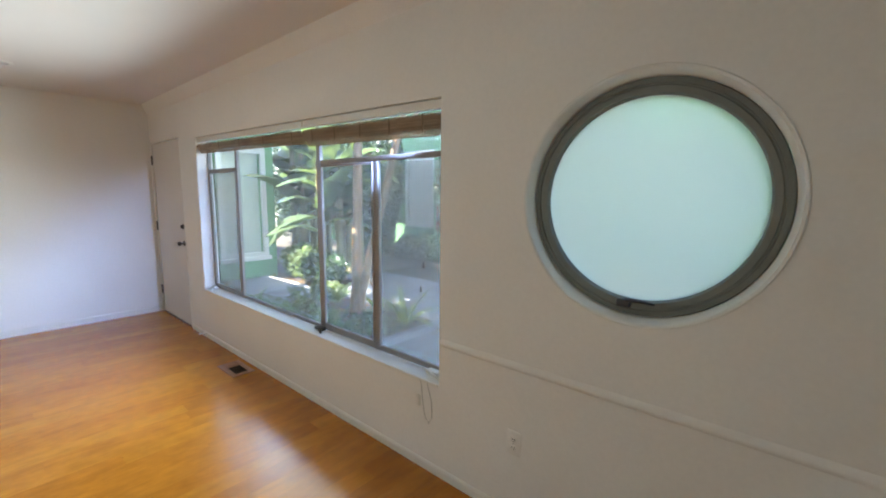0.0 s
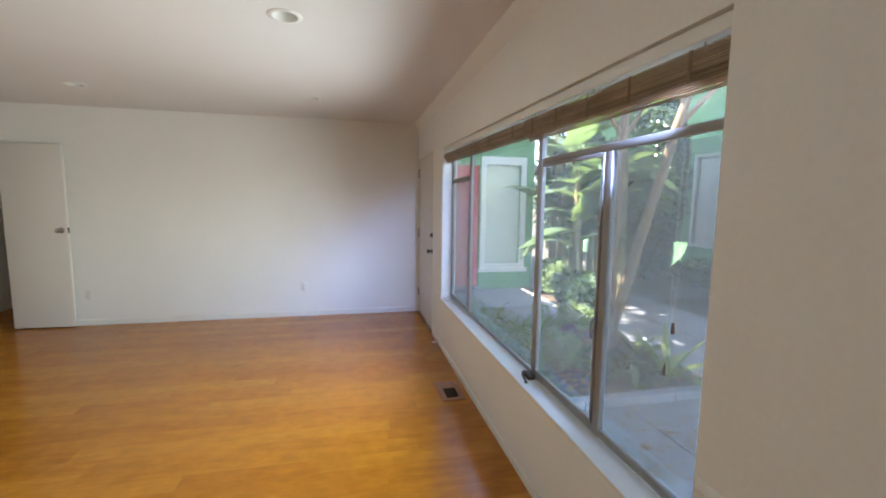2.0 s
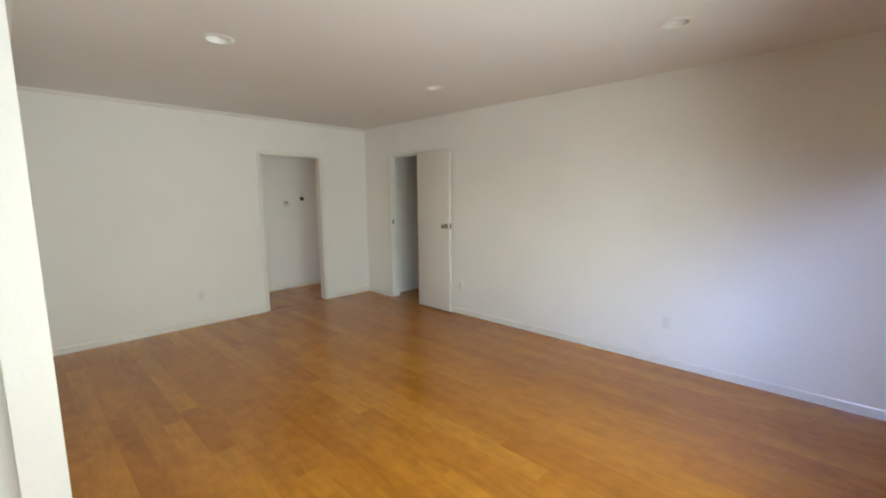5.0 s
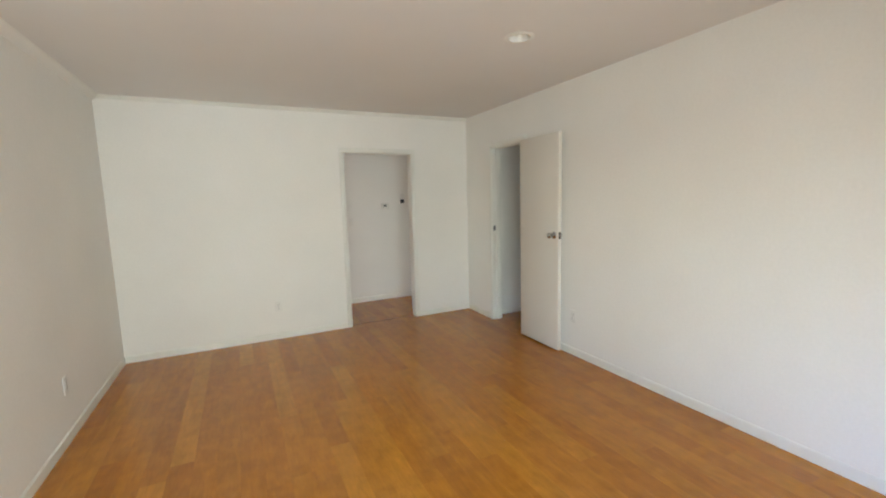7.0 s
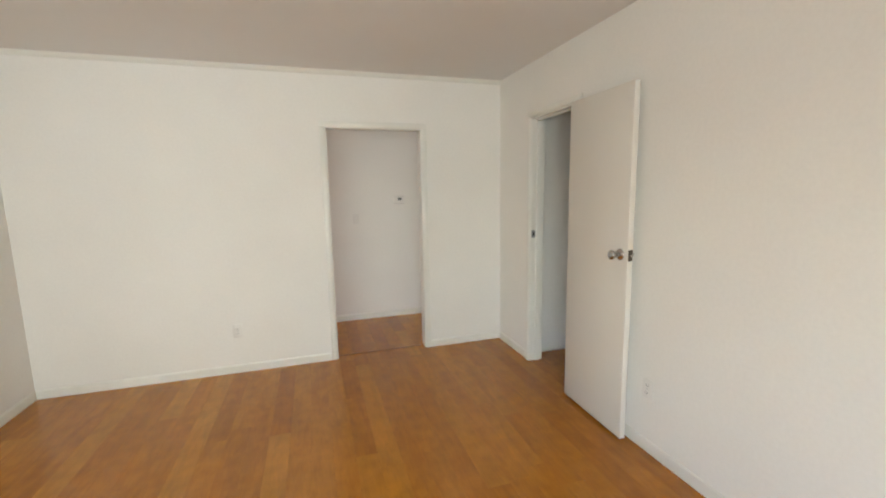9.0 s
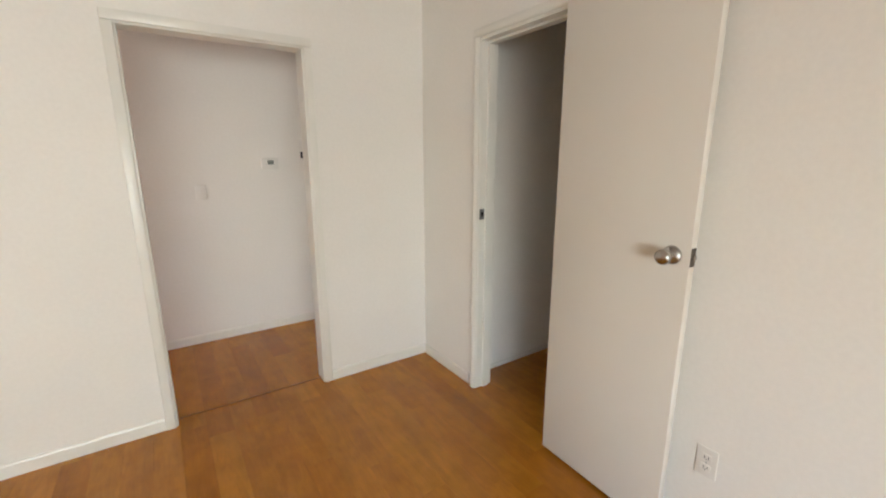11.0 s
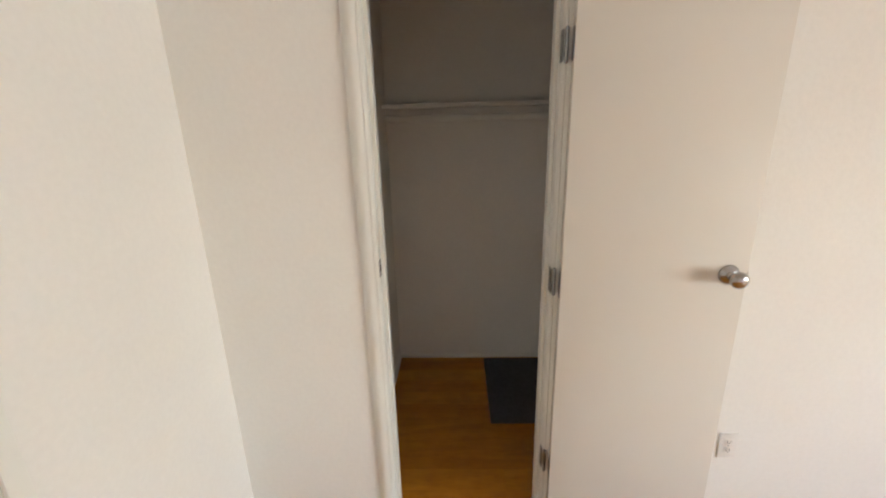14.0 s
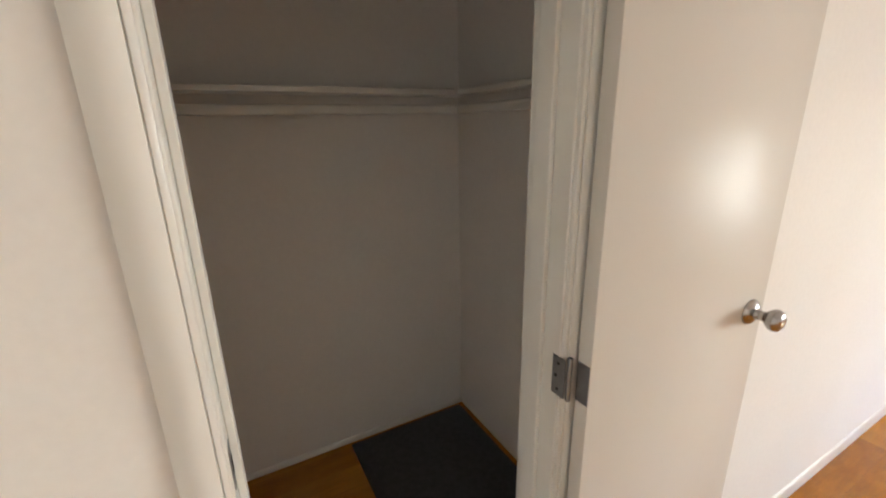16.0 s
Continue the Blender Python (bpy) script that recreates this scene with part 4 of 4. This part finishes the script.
def neighbour_wing():
    h = thing("green_house_wing", "green stucco house wing with a red door and a white window", "house", pose(-8.0, 0, 0))
    part("wall", slab(lambda u, v, w: (-w, u, v), 2.466, 5.12, GROUND - 0.2, 2.9, 0.15, [(3.30, 3.96, GROUND + 0.05, 2.22), (4.06, 4.86, 0.20, 2.25)]), GREEN, h)
    part("side_wall", boxes((-5.0, -0.15, 4.97, 5.12, GROUND - 0.2, 2.9)), GREEN, h)
    part("roof", boxes((-5.2, 0.45, 2.95, 5.5, 2.96, 3.12), bev=0.01), ROOF, h)
    d = part("door", boxes((-0.11, -0.07, 3.29, 3.97, GROUND + 0.04, 2.23), bev=0.003), RED, h, "red painted door")
    part("door_panel", boxes((-0.072, -0.062, 3.40, 3.86, 0.0, 0.85), (-0.072, -0.062, 3.40, 3.86, 1.0, 2.05), bev=0.006), RED, d)
    part("step", boxes((-0.07, 0.30, 3.15, 4.0, GROUND - 0.1, GROUND + 0.05), bev=0.01), CONCRETE, h, "low concrete doorstep")
    part("doormat", boxes((0.0, 0.28, 3.25, 3.9, GROUND + 0.051, GROUND + 0.062)), MAT_GREY, h, "dark doormat")
    w = thing("window", "", "")
    w.parent = h
    fr = bmesh.new()
    for a, b, c, e in ((3.98, 4.08, 0.16, 2.40), (4.84, 4.94, 0.16, 2.40), (4.08, 4.84, 2.24, 2.40), (4.08, 4.84, 0.16, 0.24)):
        box(fr, -0.03, 0.035, a, b, c, e, 0.004)
    part("frame", fr, TRIM, w, "wide white frame")
    part("sill", boxes((-0.03, 0.08, 3.95, 4.98, 0.08, 0.155), bev=0.004), TRIM, w, "white sill")
    part("pane", boxes((-0.09, -0.085, 4.08, 4.84, 0.24, 2.24)), GLASS, w)
    bm = bmesh.new()
    for i in range(46):
        z = 0.26 + i * 0.043
        box(bm, -0.118, -0.112, 4.09, 4.83, z, z + 0.036)
    part("slat_blind", bm, BLINDGLASS, w, "white slat blind")
    part("backing", boxes((-0.14, -0.13, 4.07, 4.85, 0.2, 2.26)), STUCCO, w)


neighbour_wing()


def far_house():
    h = thing("green_house_across", "green stucco house across the courtyard with red shutters", "house", pose(0, 10.2, 0))
    part("wall", slab(lambda u, v, w: (u, w, v), -16, 1.5, GROUND - 0.2, 4.8, 0.2, [(-9.22, -8.12, 0.50, 2.70), (-8.02, -7.12, GROUND, 2.22), (-5.2, -4.0, 0.4, 2.2)]), GREEN, h)
    # eave depth is invented: it reaches far forward to keep sun off the wall
    part("roof", boxes((-16.5, 2.0, -2.6, 5.0, 4.8, 5.02), bev=0.02), ROOF, h)
    part("door", boxes((-8.03, -7.11, 0.06, 0.11, GROUND, 2.20), bev=0.004), RED, h, "red painted door")
    for x0, x1, z0, z1 in ((-9.22, -8.12, 0.50, 2.70), (-5.2, -4.0, 0.4, 2.2)):
        w = thing("window", "", "")
        w.parent = h
        fr = bmesh.new()
        for a, b, c, e in ((x0 - 0.06, x0 + 0.02, z0 - 0.08, z1 + 0.08), (x1 - 0.02, x1 + 0.06, z0 - 0.08, z1 + 0.08), (x0 + 0.02, x1 - 0.02, z1, z1 + 0.08), (x0 + 0.02, x1 - 0.02, z0 - 0.08, z0)):
            box(fr, a, b, -0.03, 0.05, c, e, 0.004)
        part("frame", fr, TRIM, w)
        bm = bmesh.new()
        for i in range(int((z1 - z0) / 0.06)):
            box(bm, x0 + 0.02, x1 - 0.02, 0.07, 0.085, z0 + i * 0.06, z0 + i * 0.06 + 0.05)
        part("louvre", bm, BLINDGLASS, w, "white louvres")
        part("backing", boxes((x0, x1, 0.12, 0.13, z0, z1)), STUCCO, w)


far_house()


# ---------- plants ----------
def frond(bm, base, direction, length, width, droop, rnd, seg=15, tear=0.40, fold=0.18):
    """One long arching leaf with a raised midrib and torn edges."""
    d = Vector(direction).normalized()
    side = d.cross(Vector((0, 0, 1)))
    if side.length < 1e-3:
        side = Vector((1, 0, 0))
    side.normalize()
    p = Vector(base)
    rows = []
    for i in range(seg + 1):
        s = i / seg
        wd = width * 0.5 * (math.sin(math.pi * min(1, 0.06 + s * 0.94)) ** 0.6) * (1 - 0.25 * s)
        if i == 0:
            wd = 0.01
        up = side.cross(d).normalized()
        l = p - side * wd * rnd.uniform(1 - tear, 1) - up * wd * fold
        r = p + side * wd * rnd.uniform(1 - tear, 1) - up * wd * fold
        rows.append((bm.verts.new(l), bm.verts.new(p), bm.verts.new(r)))
        p = p + d * length / seg
        d = (d + Vector((0, 0, -droop / seg)) + side * rnd.uniform(-0.03, 0.03)).normalized()
    for a, b in zip(rows, rows[1:]):
        bm.faces.new((a[0], a[1], b[1], b[0]))
        bm.faces.new((a[1], a[2], b[2], b[1]))


def banana(x, y, stems, height, seed, leaves=8, leaf=1.5, low=0.55):
    rnd = random.Random(seed)
    t = thing("banana_plant", "tall broad-leaved banana plant in the garden bed", "banana plant", pose(x, y, GROUND), "banana plants")
    for s in range(stems):
        ox, oy = rnd.uniform(-0.3, 0.3), rnd.uniform(-0.3, 0.3)
        hh = height * rnd.uniform(0.65, 1.0)
        lx, ly = rnd.uniform(-0.2, 0.2), rnd.uniform(-0.2, 0.2)
        st = bmesh.new()
        tube(st, [(ox, oy, -0.08), (ox + lx * 0.2, oy + ly * 0.2, hh * 0.35), (ox + lx * 0.6, oy + ly * 0.6, hh * 0.7), (ox + lx, oy + ly, hh)], [0.09, 0.075, 0.06, 0.03], 12)
        part("stem", st, STALK, t, "", True)
        for k in range(leaves):
            a = rnd.uniform(0, 2 * math.pi)
            e = rnd.uniform(0.5, 1.7)
            z = hh * rnd.uniform(low, 1.0)
            bm = bmesh.new()
            f = z / hh
            frond(bm, (ox + lx * f, oy + ly * f, z), (math.cos(a), math.sin(a), e), leaf * rnd.uniform(0.6, 1.1), leaf * 0.40 * rnd.uniform(0.8, 1.2), rnd.uniform(0.9, 2.2), rnd)
            part("leaf", bm, DRY if rnd.random() < 0.03 else LEAF_A, t, "", True)
    return t


def shrub(name, label, category, x, y, radii, n, size, material, seed, z=0.0, group=""):
    """A loose mass of small bent leaves on thin twigs."""
    rnd = random.Random(seed)
    t = thing(name, label, category, pose(x, y, GROUND + z), group)
    verts, faces = [], []
    for _ in range(n):
        while True:
            p = Vector((rnd.uniform(-1, 1), rnd.uniform(-1, 1), rnd.uniform(-1, 1)))
            if 0.25 < p.length < 1 and noise.noise(p * 2.3 + Vector((seed, 0, 0))) > -0.22:
                break
        c = Vector((p.x * radii[0], p.y * radii[1], (p.z + 1) * radii[2]))
        d = Vector((rnd.gauss(0, 1), rnd.gauss(0, 1), rnd.gauss(0.2, 0.7))).normalized()
        s = d.orthogonal().normalized()
        s = (Matrix.Rotation(rnd.uniform(0, 6.28), 3, d) @ s)
        up = d.cross(s)
        L, W = size * rnd.uniform(0.6, 1.3), size * 0.33 * rnd.uniform(0.7, 1.3)
        i = len(verts)
        verts += [c, c + d * L * 0.5 + s * W - up * L * 0.08, c + d * L * 0.5 - s * W - up * L * 0.08, c + d * L - up * L * 0.25, c + d * L * 0.5]
        faces += [(i, i + 1, i + 4), (i, i + 4, i + 2), (i + 1, i + 3, i + 4), (i + 4, i + 3, i + 2)]
    me = bpy.data.meshes.new("foliage")
    me.from_pydata([tuple(v) for v in verts], [], faces)
    me.materials.append(material)
    fo = new("foliage", me)
    fo.parent = t
    fo["kind"] = "stuff"
    tw = bmesh.new()
    for _ in range(10):
        a = rnd.uniform(0, 6.28)
        tube(tw, [(0.06 * math.cos(a), 0.06 * math.sin(a), -0.06), (radii[0] * 0.4 * math.cos(a), radii[1] * 0.4 * math.sin(a), radii[2] * 0.9), (radii[0] * 0.7 * math.cos(a + 0.4), radii[1] * 0.7 * math.sin(a + 0.4), radii[2] * 1.5)], [0.014, 0.009, 0.004], 6)
    part("twigs", tw, BARK, t, "brown twigs", True)
    return t


def strap_plant(x, y, n, length, seed, material):
    rnd = random.Random(seed)
    t = thing("strap_leaf_plant", "low clump of light green strap leaves in the bed", "garden plant", pose(x, y, GROUND - 0.04), "strap-leaf plants")
    for k in range(n):
        a = 2.4 * k + rnd.uniform(-0.3, 0.3)
        bm = bmesh.new()
        frond(bm, (0.02 * math.cos(a), 0.02 * math.sin(a), 0), (math.cos(a), math.sin(a), rnd.uniform(0.7, 2.6)), length * rnd.uniform(0.7, 1.1), 0.1 * rnd.uniform(0.7, 1.3), rnd.uniform(0.6, 1.6), rnd, 7, 0.1)
        part("leaf", bm, material, t, "", True)


def garden_tree(x, y, height, stems, seed):
    """Bare stems that part low down, each with a few limbs, under a wide loose crown, unseen and added for shade."""
    rnd = random.Random(seed)
    t = thing("garden_tree", "slender multi-stemmed tree with smooth tan bark", "tree", pose(x, y, GROUND), "garden trees")
    tops = []
    for dx, dy, r0 in stems:
        pts, rad = [], []
        for i in range(10):
            f = i / 9
            pts.append((dx * (0.06 + f ** 1.15) + rnd.uniform(-0.012, 0.012), dy * (0.06 + f ** 1.15) + rnd.uniform(-0.012, 0.012), -0.1 + height * f))
            rad.append(r0 * ((1.35 if i == 0 else 1.0) - 0.6 * f))
        st = bmesh.new()
        tube(st, pts, rad, 14)
        part("trunk", st, BARK, t, "", True)
        tops.append(Vector(pts[-1]))
        for k in range(3):
            b = Vector(pts[6 + k])
            a = rnd.uniform(0, 6.28)
            e = b + Vector((math.cos(a) * 0.9, math.sin(a) * 0.7, 0.7))
            lm = bmesh.new()
            tube(lm, [b, (b + e) / 2 + Vector((0, 0, 0.08)), e], [0.03, 0.02, 0.008], 8)
            part("limb", lm, BARK, t, "", True)
    # crown out of view, set towards the house to dapple the path with shade
    verts, faces = [], []
    for _ in range(16000):
        p = Vector((rnd.gauss(0.1, 1.15), rnd.gauss(-0.95, 0.75), rnd.gauss(0, 0.4)))
        if noise.noise(p * 1.1 + Vector((seed, 3, 0))) < -0.12:
            continue
        c = p + sum(tops, Vector()) / len(tops) + Vector((0, 0, 0.55))
        if c.z + GROUND < 3.1:
            continue
        d = Vector((rnd.gauss(0, 1), rnd.gauss(0, 1), rnd.gauss(-0.4, 0.7))).normalized()
        s = Matrix.Rotation(rnd.uniform(0, 6.28), 3, d) @ d.orthogonal().normalized()
        L, W = rnd.uniform(0.12, 0.24), rnd.uniform(0.035, 0.065)
        i = len(verts)
        verts += [c, c + d * L * 0.5 + s * W, c + d * L * 0.5 - s * W, c + d * L]
        faces += [(i, i + 1, i + 3), (i, i + 3, i + 2)]
    me = bpy.data.meshes.new("crown")
    me.from_pydata([tuple(v) for v in verts], [], faces)
    me.materials.append(LEAF_B)
    cr = new("crown", me)
    cr.parent = t
    cr["kind"] = "stuff"


def fern(x, y, n, length, seed, material):
    """A loose clump of arching fronds, each a thin rib with two rows of narrow leaflets."""
    rnd = random.Random(seed)
    t = thing("fern", "wispy light green fern in the garden bed", "fern", pose(x, y, GROUND - 0.05), "ferns")
    for k in range(n):
        a = 2.4 * k + rnd.uniform(-0.4, 0.4)
        d = Vector((math.cos(a), math.sin(a), rnd.uniform(0.9, 2.8))).normalized()
        p, L, drop = Vector((0.03 * math.cos(a), 0.03 * math.sin(a), 0)), length * rnd.uniform(0.6, 1.1), rnd.uniform(0.7, 1.7)
        verts, faces = [], []
        seg = 16
        for i in range(seg):
            q = p + d * L / seg
            side = d.cross(Vector((0, 0, 1))).normalized()
            w = 0.004 * (1.2 - i / seg)
            j = len(verts)
            verts += [p - side * w, p + side * w, q + side * w, q - side * w]
            faces.append((j, j + 1, j + 2, j + 3))
            if i > 2:
                for sg in (-1, 1):
                    reach = L * 0.24 * math.sin(math.pi * (0.12 + 0.85 * i / seg)) * rnd.uniform(0.75, 1.15)
                    tip = p + side * sg * reach + d * reach * 0.45 + Vector((0, 0, -reach * rnd.uniform(0.1, 0.4)))
                    mid = (p + tip) / 2 + Vector((0, 0, 0.01))
                    j = len(verts)
                    verts += [p, mid + d * 0.011, tip, mid - d * 0.011]
                    faces.append((j, j + 1, j + 2, j + 3))
            p = q
            d = (d + Vector((rnd.uniform(-0.02, 0.02), rnd.uniform(-0.02, 0.02), -drop / seg))).normalized()
        me = bpy.data.meshes.new("frond")
        me.from_pydata([tuple(v) for v in verts], [], faces)
        me.materials.append(material)
        new("frond", me).parent = t


garden_tree(-4.45, 4.50, 3.9, [(0.30, -0.05, 0.085), (1.35, 0.05, 0.070), (-0.25, 0.30, 0.055)], 5)
for i, (x, y, n, h, lf, low) in enumerate([(-6.9, 5.7, 4, 2.6, 1.6, 0.4), (-7.5, 6.5, 3, 2.9, 1.8, 0.5), (-8.3, 6.0, 3, 3.4, 1.9, 0.5), (-6.2, 5.5, 1, 3.5, 1.4, 0.88), (-9.6, 7.2, 3, 3.0, 1.6, 0.5)]):
    banana(x, y, n, h, 20 + i, 8, lf, low)
for i, (x, y, rx, ry, rz, n, s, m) in enumerate([
        (-4.75, 3.75, 0.6, 0.5, 0.07, 700, 0.08, LEAF_C), (-4.3, 3.2, 0.6, 0.45, 0.06, 600, 0.08, LEAF_C), (-3.75, 4.1, 0.4, 0.4, 0.08, 600, 0.08, LEAF_B), (-6.6, 5.35, 0.6, 0.4, 0.3, 2000, 0.11, LEAF_B), (-7.4, 5.45, 0.7, 0.4, 0.35, 2000, 0.11, LEAF_C),
        (-5.6, 4.8, 0.4, 0.25, 0.12, 700, 0.09, LEAF_C), (1.35, 3.5, 0.55, 0.5, 0.95, 3000, 0.12, LEAF_C)]):
    shrub("garden_shrub", "low loose green shrub in the garden bed", "shrub", x, y, (rx, ry, rz), n, s, m, 40 + i, -0.03, "garden shrubs")
for i, (x, y, rx, ry, rz, n) in enumerate([(-10.9, 9.1, 1.0, 0.8, 1.9, 7000), (-8.65, 8.3, 1.02, 0.6, 2.3, 20000), (-7.6, 8.9, 0.6, 0.5, 0.28, 2500), (-6.4, 8.9, 0.75, 0.6, 0.40, 3000), (-5.4, 9.0, 1.3, 0.9, 1.9, 8000), (-3.0, 9.0, 1.3, 0.9, 2.0, 8000), (-0.9, 8.8, 1.2, 0.9, 1.6, 6000), (-12.8, 8.6, 1.6, 1.2, 2.4, 9000)]):
    shrub("garden_hedge", "tall dark green hedge against the far house", "hedge", x, y, (rx, ry, rz), n, 0.15, LEAF_D, 70 + i, -0.05, "dark hedges")
for i, (x, y, n, l) in enumerate([(-3.52, 4.62, 11, 0.72), (-4.15, 4.75, 9, 0.5), (-3.3, 4.15, 9, 0.35), (-2.2, 2.75, 9, 0.42)]):
    strap_plant(x, y, n, l, 90 + i, LEAF_E if i == 0 else LEAF_C)
for i, (x, y, n, l) in enumerate([(-5.3, 3.2, 22, 0.62), (-4.85, 3.55, 22, 0.66), (-5.2, 4.15, 20, 0.55), (-4.35, 3.05, 22, 0.6), (-3.85, 3.55, 20, 0.55), (-4.1, 2.75, 20, 0.5), (-4.75, 2.8, 20, 0.5), (-5.25, 4.7, 16, 0.45), (-3.45, 3.0, 16, 0.42)]):
    fern(x, y, n, l, 120 + i, LEAF_C)

# leaf litter on the soil
rnd = random.Random(7)
verts, faces = [], []
for _ in range(3500):
    x, y = rnd.uniform(-8, -2), rnd.uniform(2.6, 6.1)
    if x < -5.6 and y < 4.95:
        continue
    if x > -5.9 and y > 4.9 and rnd.random() < 0.8:
        continue
    c = Vector((x, y, GROUND + rnd.uniform(0.0, 0.02)))
    a = rnd.uniform(0, 6.28)
    d, s = Vector((math.cos(a), math.sin(a), rnd.uniform(-0.2, 0.3))), Vector((-math.sin(a), math.cos(a), rnd.uniform(-0.3, 0.3)))
    L, W = rnd.uniform(0.03, 0.08), rnd.uniform(0.012, 0.025)
    i = len(verts)
    verts += [c, c + d * L * 0.5 + s * W, c + d * L * 0.5 - s * W, c + d * L]
    faces += [(i, i + 1, i + 3), (i, i + 3, i + 2)]
me = bpy.data.meshes.new("leaf_litter")
me.from_pydata([tuple(v) for v in verts], [], faces)
me.materials.append(DRY)
tagged(new("leaf_litter", me), "dry brown fallen leaves on the garden soil", "leaf litter", kind="stuff")

# ---------- wooden floor ----------
floor = tagged(part("floor", boxes((-6.95, EAST, HALL_BACK, NORTH, -0.30, -0.012)), SUB), "varnished honey-coloured maple strip floor", "floor", kind="structure")
BW = 0.122
LENGTHS = (0.7, 1.05, 1.4, 1.8)


def board_box(x0, x1, y0, y1, z):
    c = 0.0002
    return ([(x0, y0, -0.012), (x1, y0, -0.012), (x1, y1, -0.012), (x0, y1, -0.012),
             (x0, y0, z - c), (x1, y0, z - c), (x1, y1, z - c), (x0, y1, z - c),
             (x0 + c, y0, z), (x1 - c, y0, z), (x1 - c, y1, z), (x0 + c, y1, z)],
            [(0, 1, 5, 4), (1, 2, 6, 5), (2, 3, 7, 6), (3, 0, 4, 7), (4, 5, 9, 8), (5, 6, 10, 9), (6, 7, 11, 10), (7, 4, 8, 11), (8, 9, 10, 11)])


shared = []
for ln in LENGTHS:
    me = bpy.data.meshes.new("floor_board")
    v, f = board_box(0, BW - 0.0002, 0, ln - 0.0002, 0.0)
    me.from_pydata(v, [], f)
    me.materials.append(FLOOR)
    shared.append(me)
rnd = random.Random(11)
rest_v, rest_f, count = [], [], 0
x = -6.80
while x < EAST - 0.05:
    y = HALL_BACK - rnd.uniform(0, 0.05)
    first = True
    while y < NORTH - 0.02:
        k = rnd.randrange(4)
        ln = LENGTHS[k]
        if first:
            y -= rnd.uniform(0, ln * 0.7)
            first = False
        if -5.45 < x < -1.70 and -3.4 < y < 2.2 and y + ln < NORTH and count < 298:
            ob = new("floor_board", shared[k])
            ob.location = (x, y, 0.0)
            ob.parent = floor
            count += 1
        else:
            v, f = board_box(x, x + BW - 0.0002, max(y, HALL_BACK - 0.1), min(y + ln, NORTH + 0.1) - 0.0002, 0.0)
            i = len(rest_v)
            rest_v += v
            rest_f += [tuple(q + i for q in face) for face in f]
        y += ln
    x += BW
me = bpy.data.meshes.new("floor_boards")
me.from_pydata(rest_v, [], rest_f)
me.materials.append(FLOOR)
ob = new("floor_boards", me)
ob.parent = floor
ob["kind"] = "stuff"
